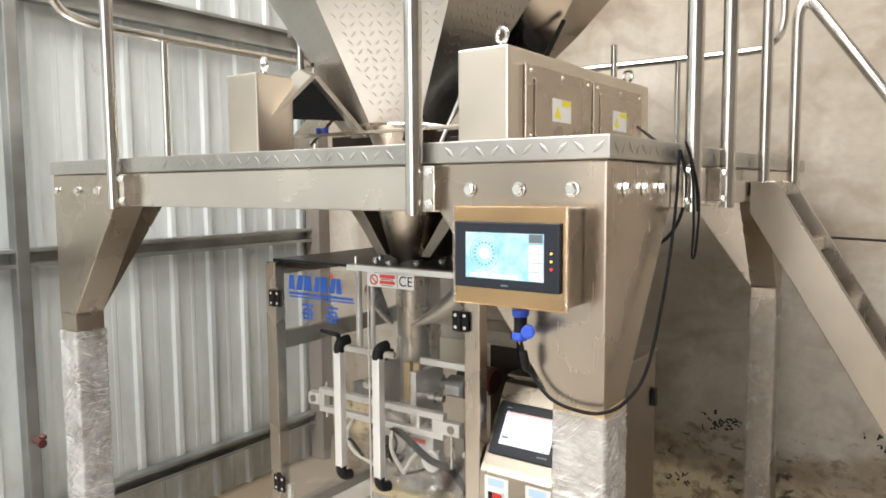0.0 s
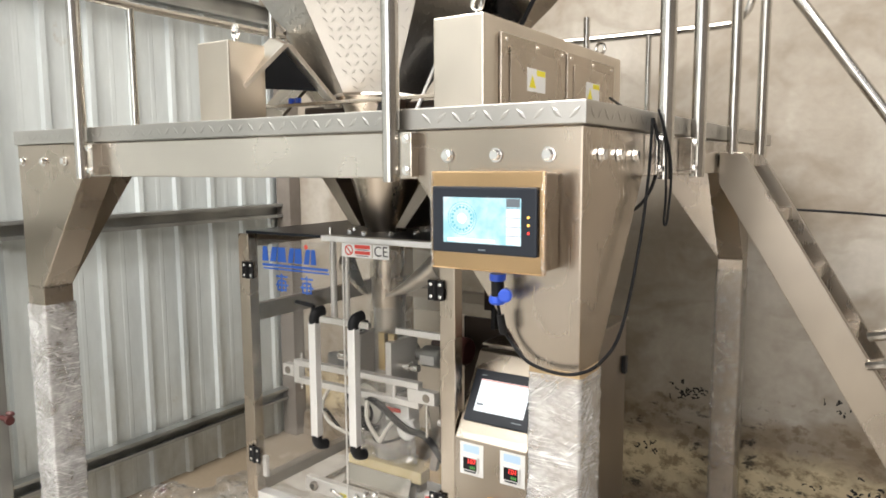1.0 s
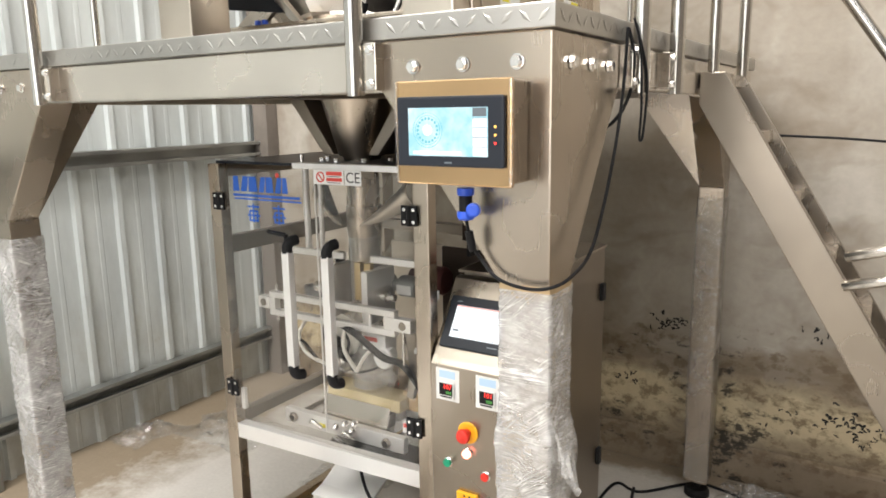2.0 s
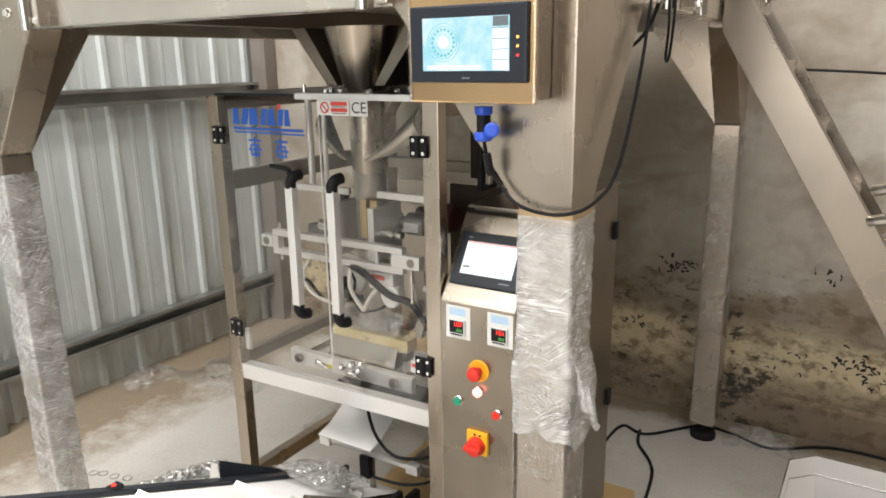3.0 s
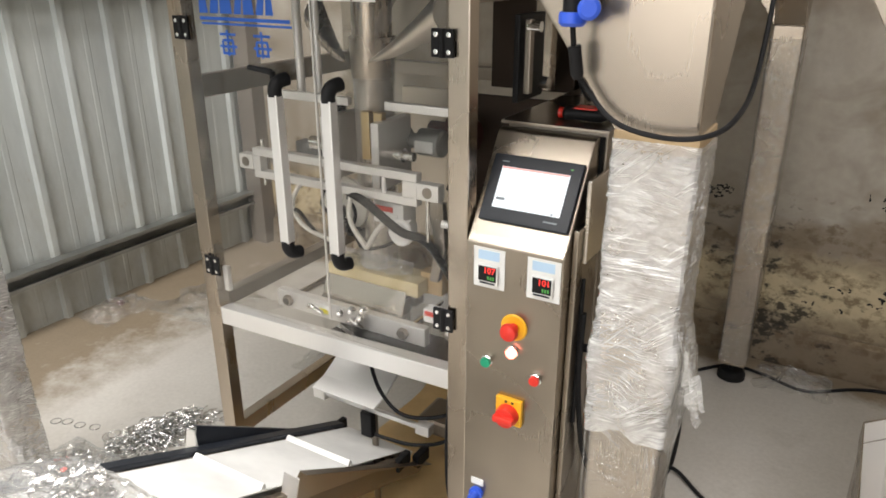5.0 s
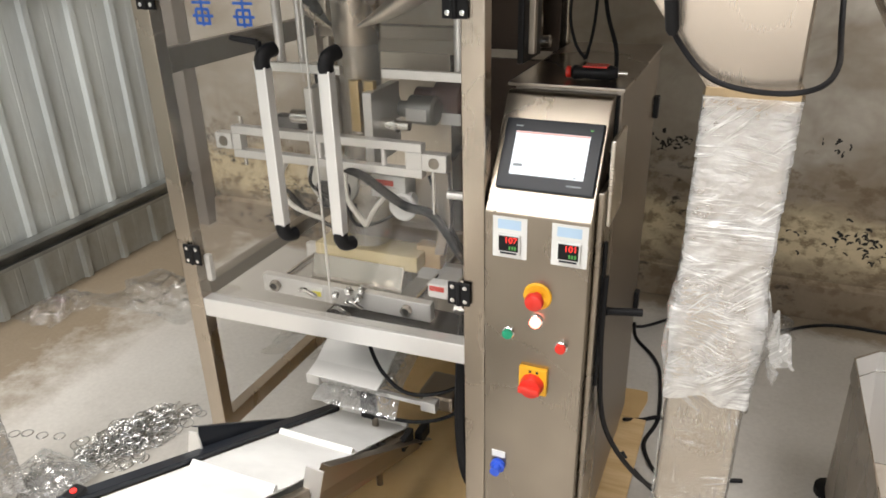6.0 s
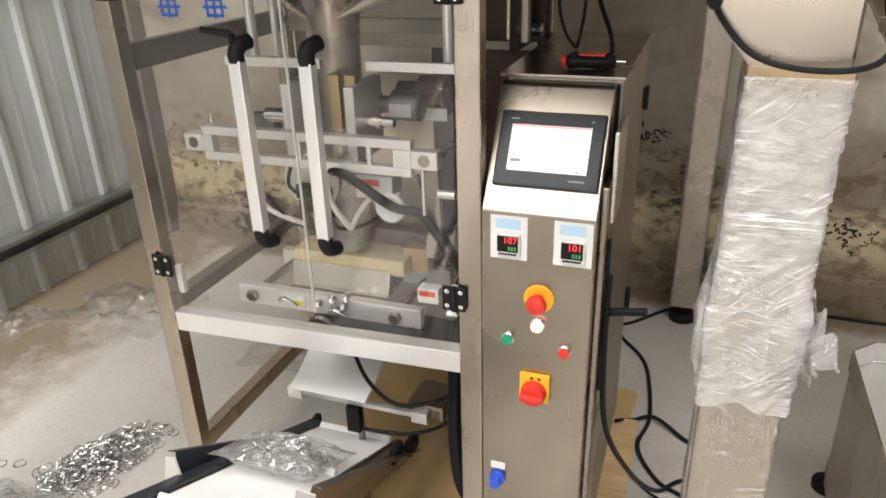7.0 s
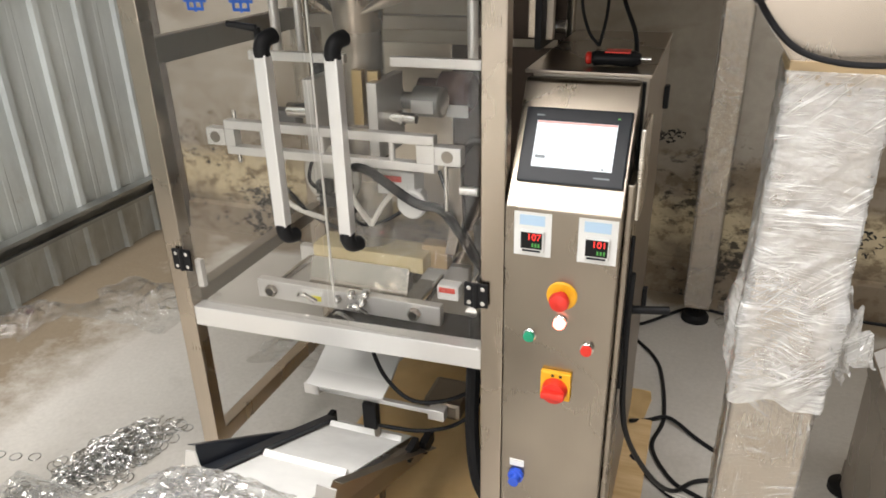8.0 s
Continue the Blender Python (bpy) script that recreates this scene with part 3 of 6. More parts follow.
# railings: each with its posts
def post_clamp(x, y, side, parent):
    """Two plates and two bolts that hold a post to the beam."""
    if side == "front":
        part("clamp_plate", Box(x + 0.022, x + 0.05, y + 0.002, 0.0035, BB + 0.004, DB - 0.004, bev=0.002), STEEL_H, parent)
        for z in (BB + 0.018, DB - 0.018):
            part("bolt", bolt((x + 0.038, y + 0.001, z), (0, -1, 0), 0.008), CHROME, parent)
    else:
        part("clamp_plate", Box(-0.0035, x - 0.002, y - 0.05, y - 0.022, BB + 0.004, DB - 0.004, bev=0.002), STEEL_H, parent)
        for z in (BB + 0.018, DB - 0.018):
            part("bolt", bolt((x - 0.001, y - 0.036, z), (1, 0, 0), 0.008), CHROME, parent)


PR = 0.0185
rail = thing("guard_rail", (-1.0, 0.0, DT), "polished stainless tube guard rail on the platform front", "guard rail", "platform rails")
for px in (-1.555, -0.412):
    part("post", Rod((px, -0.030, BB - 0.006), (px, -0.030, 2.9), PR), TUBE, rail)
    post_clamp(px, -0.030, "front", rail)
part("top_rail", Hose([(-1.97, 0.0, 2.9), (-1.9, -0.03, 2.93), (-1.555, -0.03, 2.93), (-0.41, -0.03, 2.93), (-0.1, -0.03, 2.93)], PR), TUBE, rail)
rail = thing("guard_rail", (0.0, 0.55, DT), "polished stainless tube guard rail beside the stair opening", "guard rail", "platform rails")
for py in (0.405, 0.70):
    part("post", Rod((0.032, py, BB - 0.006), (0.032, py, 2.9), PR), TUBE, rail)
    post_clamp(0.032, py, "side", rail)
part("top_rail", Hose([(0.032, 0.39, 2.93), (0.032, 0.55, 2.93), (0.032, 0.72, 2.93)], PR), TUBE, rail)
rail = thing("guard_rail", (-1.0, 1.97, DT), "polished stainless tube guard rail along the back of the platform", "guard rail", "platform rails")
RB = 2.37
part("middle_rail", Hose([(-1.9, 1.97, RB), (-1.0, 1.97, RB), (-0.25, 1.97, RB), (-0.13, 1.95, RB + 0.015), (-0.075, 1.93, RB + 0.08), (-0.07, 1.93, RB + 0.25), (-0.07, 1.93, 2.9)], 0.016), TUBE, rail)
for px in (-0.50, -1.2, -1.85):
    part("post", Rod((px, 1.97, DT), (px, 1.97, RB if px > -0.6 else 2.9), 0.0125), TUBE, rail)
rail = thing("guard_rail", (-1.95, 1.0, DT), "polished stainless tube guard rail along the platform end", "guard rail", "platform rails")
part("middle_rail", Hose([(-1.95, 1.95, 2.39), (-1.95, 1.0, 2.39), (-1.95, 0.30, 2.39), (-1.95, 0.10, 2.40), (-1.945, 0.02, 2.44), (-1.94, 0.0, 2.53), (-1.94, 0.0, 2.9)], 0.016), TUBE, rail)
for py in (0.42, 1.2, 1.9):
    part("post", Rod((-1.95, py, DT), (-1.95, py, 2.385), 0.0125), TUBE, rail)

# stretch wrap round the two front columns and the rear one
def wrap(name, x, y, z0, z1, mtl, seed, loose, label, bulge=0.0, half=0.053):
    """A wrinkled film sleeve: level and slanting creases, torn at the foot."""
    bm = bmesh.new()
    rings, nz, per = [], int((z1 - z0) / 0.0042), 96

    def ridge(v):
        return (1 - min(1.0, abs(noise.noise(v)) * 2.5)) ** 1.3

    for i in range(nz + 1):
        z = z0 + (z1 - z0) * i / nz
        g = math.exp(-((z - z0 - 0.07) / 0.07) ** 2) * bulge
        ring = []
        for k in range(per):
            a = 2 * math.pi * (k + 0.5) / per
            c, s = math.cos(a), math.sin(a)
            m = max(abs(c), abs(s))
            q = half / m * (1.0 if m > 0.76 else 0.985)
            px, py = c * q, s * q
            arc = a * half
            wv = 0.6 * noise.noise(Vector((arc * 9, z * 9, seed)))
            amp = max(0.0, noise.noise(Vector((arc * 14, z * 14, seed + 5))) + 0.25)
            f = (ridge(Vector((arc * 7 + seed, z * 60 + arc * 13 + wv, seed))) * amp + ridge(Vector((arc * 9, z * 48 - arc * 60 + seed + wv, 3.0))) * (0.6 - amp)
                 + ridge(Vector((arc * 30 + seed, z * 90 + arc * 50 + wv, 8.0))) * 0.25 + 0.6 * noise.noise(Vector((px * 12 + seed, py * 12, z * 11))))
            out = max(0.0005, loose * (0.35 + 0.8 * f)) + max(0.0, g * (0.5 + 1.1 * noise.noise(Vector((c * 1.6 + seed, s * 1.6, z * 10)))))
            edge = 0.0
            if i < 6:
                edge = (1 - i / 6) * (0.05 * noise.noise(Vector((c * 1.4, s * 1.4, seed))) - 0.02 * bulge / 0.012 * (c + 0.3)) * (1 if bulge else 0.2)
            ring.append(Vector((x + px + c * out, y + py + s * out, z + edge)))
        rings.append(ring)
    loft(bm, rings, caps=False)
    for f in bm.faces:
        f.smooth = True
    w = thing(name, (x, y, z0), label, "plastic wrap", "wrapped columns")
    part("sleeve", bm, mtl, w)
    if bulge:
        bm = bmesh.new()
        n = 16
        g = [[bm.verts.new((x + half + 0.004 + 0.030 * (i / n) * (1 + noise.noise(Vector((j * 0.3, seed, 0)))), y - half + 0.09 * j / n + 0.012 * noise.noise(Vector((i * 0.4, j * 0.4, seed))),
                           z0 + 0.16 - 0.10 * (i / n) + 0.05 * noise.noise(Vector((i * 0.25, j * 0.25, seed + 3))) - 0.05 * j / n)) for j in range(n + 1)] for i in range(n + 1)]
        for i in range(n):
            for j in range(n):
                bm.faces.new((g[i][j], g[i + 1][j], g[i + 1][j + 1], g[i][j + 1]))
        part("loose_flap", bm, mtl, w, "torn loose end of the film")
    else:
        rnd = random.Random(int(seed * 10))
        pts = [(x - half - 0.002, y - half - 0.003 - 0.004 * (k % 2), z1 - 0.02 - 0.09 * k + rnd.uniform(-0.02, 0.02)) for k in range(int((z1 - z0) / 0.1))]
        part("film_edge", Hose(pts, 0.0015, 6, 4), mtl, w, "rolled edge of the film")
    return w


wrap("stretch_wrap", -0.05, 0.05, 0.98, 1.40, WRAP, 1.3, 0.0055, "wrinkled clear stretch wrap bunched round a steel column", 0.021)
wrap("stretch_wrap", -0.05, 0.05, 0.12, 1.03, WRAP_THIN, 4.3, 0.0035, "thin clear stretch film on the lower steel column", 0.0, 0.0515)
wrap("stretch_wrap", PXL + 0.055, 0.05, 0.10, 1.345, WRAP, 7.7, 0.006, "wrinkled clear stretch wrap round the far front column", 0.004)
wrap("stretch_wrap", -0.11, 1.95, 0.09, 1.36, WRAP_THIN, 9.1, 0.004, "thin clear stretch film on the rear column", 0.0)
solo("packing_tape", Box(-0.1025, 0.0025, -0.0025, 0.1025, 1.385, 1.41, bev=0.001), TAPE, (-0.05, 0.05, 1.40), "brown packing tape round the column above the wrap", "tape")

# ---- the stair ----
stair = thing("stair", (0.5, 1.28, 0), "steep stainless steel stair up to the platform", "stair")
SL = (1.74 - 0.992) / 0.451
xe = 1.74 / SL
SY0, SY1 = 1.10, 1.43
for y0 in (SY0, SY1 - 0.03):
    part("stringer", Prism([(0.002, 1.835), (0.072, 1.835), (0.072 + 1.835 / SL, 0.0), (xe, 0.0), (0.002, 1.74)], "y", y0, y0 + 0.03, 0.003), STEEL_DIM, stair)
part("top_plate", Box(0.010, 0.070, SY0 + 0.031, SY1 - 0.031, 1.79, 1.832, bev=0.003), STEEL_DIM, stair)
for i in range(9):
    z = 1.655 - 0.18 * i
    xc = (1.74 - z) / SL
    part("tread", Box(xc + 0.012, xc + 0.125, SY0 + 0.031, SY1 - 0.031, z - 0.035, z, bev=0.003), STEEL, stair)
part("post", Rod((0.035, SY0 + 0.015, 1.83), (0.035, SY0 + 0.015, 2.92), 0.0165), TUBE, stair)
yr = SY1 - 0.015
part("handrail", Hose([(0.065, yr, 1.830), (0.065, yr, 2.100), (0.065, yr, 2.300), (0.067, yr, 2.375), (0.082, yr, 2.410), (0.108, yr, 2.405), (0.135, yr, 2.370), (0.230, yr, 2.234), (0.440, yr, 1.934), (0.730, yr, 1.520), (1.030, yr, 1.090)], 0.0185, 12, 6), TUBE, stair)
for dz in (0.0, 0.085):
    part("rail_bracket", Hose([(0.43, SY0, 1.225 + dz), (0.52, SY0 - 0.03, 1.255 + dz), (0.80, SY0 - 0.05, 1.34 + dz)], 0.0165, per=4), TUBE, stair)

# ---- the touch panel on the column ----
pan = thing("weigher_touch_panel", (-0.14, -0.04, 1.60), "stainless steel panel box with a lit touch screen", "touch panel")
TX0, TX1, TZ0, TZ1, TY = -0.276, -0.032, 1.602, 1.789, -0.074
part("enclosure", Box(TX0 + 0.006, TX1 - 0.012, TY, -0.001, TZ0 + 0.004, TZ1 - 0.004, bev=0.004), STEEL, pan)
part("front_plate", Box(TX0, TX1 - 0.004, TY - 0.010, TY + 0.001, TZ0, TZ1, bev=0.003), PANEL_AMBER, pan)
for x in (TX0 - 0.001, TX1 - 0.0085):
    part("film_fold", Box(x, x + 0.007, TY - 0.0125, TY - 0.009, TZ0 + 0.002, TZ1 - 0.002, bev=0.001), WRAP_THIN, pan, "turned edge of the protective film")
bz = part("bezel", Box(-0.2675, -0.0465, TY - 0.019, TY - 0.009, 1.6355, 1.7605, bev=0.004), BEZEL, pan, "dark grey plastic bezel")
FY = TY - 0.0192
scr = part("screen", Box(-0.2415, -0.077, FY - 0.0006, FY + 0.002, 1.655, 1.7405), SCREEN_B, bz, "lit pale blue screen")
RX, RZ = -0.200, 1.701
bm = bmesh.new()
for r0 in (0.031, 0.026):
    torus(bm, (RX, FY - 0.0008, RZ), r0, 0.0006, (0, 1, 0), 36, 4)
for k in range(18):
    a = k * math.pi / 9
    turned(bm, (RX + 0.021 * math.cos(a), FY - 0.0007, RZ + 0.021 * math.sin(a)), (0, -1, 0), [(0.0026, 0), (0.0026, 0.0006)], 8)
part("screen_ring", bm, SCREEN_TEAL, scr)
part("screen_disc", turned(bmesh.new(), (RX, FY - 0.0007, RZ), (0, -1, 0), [(0.010, 0), (0.010, 0.0006)], 16), SCREEN_W, scr)
for k in range(4):
    part("screen_button", Box(-0.106, -0.079, FY - 0.0016, FY - 0.0007, 1.6565 + k * 0.0165, 1.6715 + k * 0.0165), SCREEN_W, scr)
    part("button_line", Box(-0.106, -0.079, FY - 0.0016, FY - 0.0007, 1.6717 + k * 0.0165, 1.6727 + k * 0.0165), SCREEN_GREY, scr)
part("screen_header", Box(-0.106, -0.079, FY - 0.0016, FY - 0.0007, 1.7245, 1.7395), SCREEN_GREY, scr)
part("screen_bar", Box(-0.232, -0.13, FY - 0.0016, FY - 0.0007, 1.6575, 1.664), SCREEN_W, scr)
for z, mtl in ((1.707, LED_AMBER), (1.693, LED_AMBER), (1.679, LED_RED)):
    part("indicator", turned(bmesh.new(), (-0.0625, FY + 0.001, z), (0, -1, 0), [(0.0024, 0), (0.0024, 0.0016)], 12), mtl, bz)
part("nameplate", Box(-0.165, -0.15, FY - 0.0005, FY + 0.001, 1.642, 1.645), SCREEN_GREY, bz)
plug = thing("cable_plug", (-0.150, -0.045, 1.57), "blue and black screw-locked cable connector", "connector")
part("collar", turned(bmesh.new(), (-0.150, -0.045, 1.594), (0, 0, -1), [(0.016, 0), (0.016, 0.012), (0.013, 0.014)]), BLUE, plug)
part("body", turned(bmesh.new(), (-0.150, -0.045, 1.580), (0, 0, -1), [(0.0125, 0), (0.0125, 0.03)]), BLACK, plug)
part("locking_ring", turned(bmesh.new(), (-0.150, -0.045, 1.551), (0, 0, -1), [(0.0155, 0), (0.0165, 0.004), (0.0165, 0.012), (0.013, 0.016)]), BLUE, plug)
part("cap", turned(bmesh.new(), (-0.128, -0.052, 1.556), (0.3, -1, 0), [(0.013, 0), (0.013, 0.012), (0.009, 0.014)]), BLUE, plug)

# ---- cables on the column ----


def cable(pts, r, label, mtl=None, name="cable", per=8):
    return solo(name, Hose(pts, r, 8, per), mtl or CABLE, pts[0], label, "cable")


cable([(-0.150, -0.045, 1.54), (-0.148, -0.03, 1.49), (-0.135, -0.02, 1.46), (-0.10, -0.02, 1.425), (-0.05, -0.022, 1.412), (0.005, -0.025, 1.416), (0.034, 0.02, 1.432), (0.038, 0.12, 1.475),
       (0.03, 0.24, 1.62), (0.022, 0.32, 1.77), (0.02, 0.345, 1.90)], 0.0035, "black panel cable looping round the column")
cable([(0.028, 0.36, 1.92), (0.04, 0.372, 1.86), (0.045, 0.376, 1.74), (0.04, 0.385, 1.67), (0.045, 0.395, 1.68), (0.05, 0.392, 1.80), (0.03, 0.37, 1.91)], 0.0029, "hanging loop of black cable at the platform edge")
cable([(0.02, 0.35, 1.90), (0.03, 0.36, 1.84), (0.02, 0.365, 1.76), (-0.02, 0.37, 1.70), (-0.12, 0.42, 1.66)], 0.004, "black cable tucked under the platform")
cable([(-0.02, 0.30, 1.919), (-0.1, 0.6, 1.922), (-0.28, 0.9, 2.0)], 0.004, "black cable across the deck")
cable([(0.06, 1.9, 1.62), (0.4, 2.0, 1.60), (0.9, 2.15, 1.55), (1.6, 2.18, 1.5)], 0.005, "thin black cable along the concrete wall")


# ---- the packing machine ----
MX0, MX1, MY0, MY1, MT = -1.392, -0.528, 0.40, 1.14, 1.575
mach = thing("packing_machine", (-0.96, 0.77, 0), "vertical bagging machine in a stainless frame with clear doors", "packing machine")
for x0 in (MX0, MX1 - 0.05):
    for y0 in (MY0 + 0.002, MY1 - 0.04):
        p = part("post", Box(x0, x0 + (0.05 if y0 < 0.5 else 0.04), y0, y0 + 0.04, 0.05, MT, bev=0.003), STEEL, mach)
        part("foot", turned(bmesh.new(), (x0 + 0.025, y0 + 0.02, 0), (0, 0, 1), [(0.03, 0), (0.03, 0.012), (0.01, 0.02), (0.01, 0.052)]), RUBBER, p)
part("lower_bar", Prism([(MX0 + 0.05, 0.622), (MX1 - 0.05, 0.645), (MX1 - 0.05, 0.698), (MX0 + 0.05, 0.676)], "y", MY0 + 0.004, MY0 + 0.044, 0.003), ALU, mach)
part("drip_tray", Box(-1.03, MX1 - 0.052, MY0 + 0.046, 0.64, 0.628, 0.634, bev=0.001), DARK_PLATE, mach, "dark drip tray behind the lower bar")
for x0 in (MX0 + 0.002, MX1 - 0.04):
    part("side_bar", Box(x0, x0 + 0.038, MY0 + 0.046, MY1 - 0.042, 0.205, 0.255, bev=0.003), STEEL, mach)
    part("side_bar", Box(x0, x0 + 0.038, MY0 + 0.046, MY1 - 0.042, 0.66, 0.70, bev=0.003), STEEL_DK, mach)
    part("side_bar", Box(x0, x0 + 0.038, MY0 + 0.046, MY1 - 0.042, MT - 0.045, MT - 0.002, bev=0.003), STEEL_DK, mach)
part("rear_bar", Box(MX0 + 0.05, MX1 - 0.05, MY1 - 0.04, MY1 - 0.004, 0.205, 0.255, bev=0.003), STEEL, mach)
part("rear_bar", Box(MX0 + 0.05, MX1 - 0.05, MY1 - 0.04, MY1 - 0.004, 1.27, 1.31, bev=0.003), STEEL_DK, mach)
part("middle_side_bar", Box(MX0 + 0.004, MX0 + 0.034, MY0 + 0.046, MY1 - 0.042, 1.27, 1.33, bev=0.003), STEEL_DK, mach)
part("top_plate", Box(MX0 + 0.002, MX1 - 0.002, MY0 + 0.035, MY1 - 0.002, MT - 0.001, MT + 0.008, bev=0.002), BEZEL, mach, "dark top plate")
part("top_front_bar", Box(-1.02, MX1 - 0.05, MY0 + 0.006, MY0 + 0.04, MT - 0.006, MT + 0.012, bev=0.002), ALU, mach)
for i in range(7):
    a = radians(150 + 40 * i)
    part("bolt", bolt((-0.95 + 0.13 * math.cos(a), 0.66 + 0.13 * math.sin(a), MT + 0.008), (0, 0, 1), 0.010), CHROME, mach)
part("bolt", Rod((-1.0, 0.43, MT + 0.01), (-1.0, 0.43, MT + 0.035), 0.006), CHROME, mach)

# doors with hinges and aluminium handles
XS = -0.945
for x0, x1, hx, side in ((MX0 + 0.052, XS - 0.003, -1.340, 1), (XS + 0.003, MX1 - 0.052, -0.585, -1)):
    d = part("door", Box(x0, x1, MY0 - 0.002, MY0 + 0.004, 0.702, MT - 0.012, bev=0.0008), ACRYLIC, mach, "clear acrylic door pane")
    d.visible_shadow = False
    for hz in (1.455, 0.838 if side < 0 else 0.812):
        bm = Box(hx - 0.026, hx - 0.002, MY0 - 0.009, MY0 - 0.0025, hz - 0.028, hz + 0.028, bev=0.002)
        box(bm, hx + 0.002, hx + 0.026, MY0 - 0.009, MY0 - 0.0025, hz - 0.028, hz + 0.028, bev=0.002)
        rod(bm, (hx, MY0 - 0.008, hz - 0.028), (hx, MY0 - 0.008, hz + 0.028), 0.006)
        h = part("hinge", bm, BLACK, d, "black plastic hinge")
for hx, hz in ((-1.340, 1.455), (-0.585, 1.455), (-1.340, 0.812), (-0.585, 0.838)):
    for sx in (-0.015, 0.015):
        for sz in (-0.017, 0.017):
            part("screw", turned(bmesh.new(), (hx + sx, MY0 - 0.009, hz + sz), (0, -1, 0), [(0.0052, 0), (0.0052, 0.0008), (0.003, 0.0012)], 10), CHROME, mach)
for hx in (-1.018, -0.861):
    h = part("handle", Box(hx - 0.014, hx + 0.014, 0.352, 0.378, 0.955, 1.322, bev=0.003), ALU, mach, "pale aluminium handle with black ends")
    for z, up in ((0.958, -1), (1.318, 1)):
        bm = Hose([(hx, 0.365, z), (hx, 0.365, z + up * 0.016), (hx + 0.004, 0.374, z + up * 0.031), (hx + 0.010, MY0 - 0.003, z + up * 0.036)], 0.0165, 12, 5)
        part("handle_end", bm, BLACK, h)
bm = Rod((-1.03, 0.375, 1.345), (-1.03, 0.375, 1.372), 0.007)
rod(bm, (-1.03, 0.372, 1.370), (-1.085, 0.355, 1.380), 0.0075, 0.006)
part("latch_lever", bm, BLACK, mach)
for lx in (-1.315, ):
    part("catch", Box(lx, lx + 0.018, MY0 + 0.005, MY0 + 0.02, 0.735, 0.81, bev=0.003), ALU, mach)

# blue marks and stickers on the panes
GY = MY0 - 0.0026


def mark(x0, x1, z0, z1, m, lift=0.0, name="blue_mark", parent=None):
    return part(name, Box(x0, x1, GY - 0.0006 - lift, GY - lift, z0, z1), m, parent or mach)


xs, z0, z1 = -1.272, 1.492, 1.540
for i, w in enumerate((0.035, 0.035, 0.045, 0.030, 0.040, 0.03, 0.03)):
    bm = Prism([(xs, z0), (xs + w - 0.007, z0), (xs + w + 0.001, z1), (xs + 0.012, z1)] if i % 2 else [(xs, z0), (xs + w - 0.006, z0), (xs + w - 0.010, z1), (xs + 0.004, z1)], "y", GY - 0.0006, GY)
    part("blue_mark", bm, LOGO, mach)
    xs += w
mark(-1.272, -0.985, 1.476, 1.484, LOGO)
mark(-1.268, -0.980, 1.466, 1.471, LOGO)
part("red_mark", turned(bmesh.new(), (-1.075, GY, 1.547), (0, -1, 0), [(0.008, 0), (0.008, 0.0006)], 12), STICK_RED, mach)
for cx in (-1.185, -1.075):
    for k, (dx0, dx1, dz) in enumerate(((-0.026, 0.026, 0.020), (-0.018, 0.018, 0.006), (-0.028, 0.028, -0.008), (-0.02, 0.02, -0.024))):
        mark(cx + dx0, cx + dx1, 1.425 + dz - 0.003, 1.425 + dz + 0.003, LOGO)
    mark(cx - 0.003, cx + 0.003, 1.395, 1.455, LOGO, 0.0008)
    for dx in (-0.017, 0.017):
        mark(cx + dx - 0.003, cx + dx + 0.003, 1.398, 1.430, LOGO, 0.0008)
ws = mark(-0.926, -0.812, 1.528, 1.570, STICKER, 0, "warning_sticker")
bm = torus(bmesh.new(), (-0.899, GY - 0.0009, 1.549), 0.014, 0.0022, (0, 1, 0), 24, 4)
prism(bm, [(-0.910, 1.558), (-0.907, 1.561), (-0.888, 1.540), (-0.891, 1.537)], "y", GY - 0.0016, GY - 0.0008)
part("ban_sign", bm, STICK_RED, ws)
for a, b in ((1.555, 1.566), (1.538, 1.548)):
    part("red_bar", Box(-0.876, -0.818, GY - 0.0014, GY - 0.0007, a, b), STICK_RED, ws)
for a in (1.551, 1.533):
    part("print_line", Box(-0.872, -0.824, GY - 0.0014, GY - 0.0007, a, a + 0.002), INK, ws)
cs = mark(-0.808, -0.748, 1.528, 1.570, STICKER, 0, "mark_sticker")
words("CE", 0.043, Matrix.Translation((-0.778, GY - 0.001, 1.549)) @ FRONT, INK, cs)

# inside: forming set, pullers, jaws
CX, CY = -0.95, 0.66
fun = part("filling_funnel", turned(bmesh.new(), (CX, CY, MT + 0.008), (0, 0, 1), [(0.060, 0), (0.062, 0.01), (0.115, 0.19), (0.125, 0.19), (0.075, 0.012)], 28), STEEL, mach)
bm = Prism([(-1.20, 1.775), (-1.14, 1.775), (-1.02, 1.60), (-1.06, 1.60)], "y", 0.60, 0.75, 0.003)
part("funnel_bracket", bm, STEEL_DK, mach)
part("funnel_bracket", Prism([(-0.70, 1.775), (-0.76, 1.775), (-0.88, 1.60), (-0.84, 1.60)], "y", 0.60, 0.75, 0.003), STEEL_DK, mach)
part("forming_tube", turned(bmesh.new(), (CX, CY, 0.98), (0, 0, 1), [(0.052, 0), (0.052, 0.62)], 28), STEEL, mach, "polished forming tube")


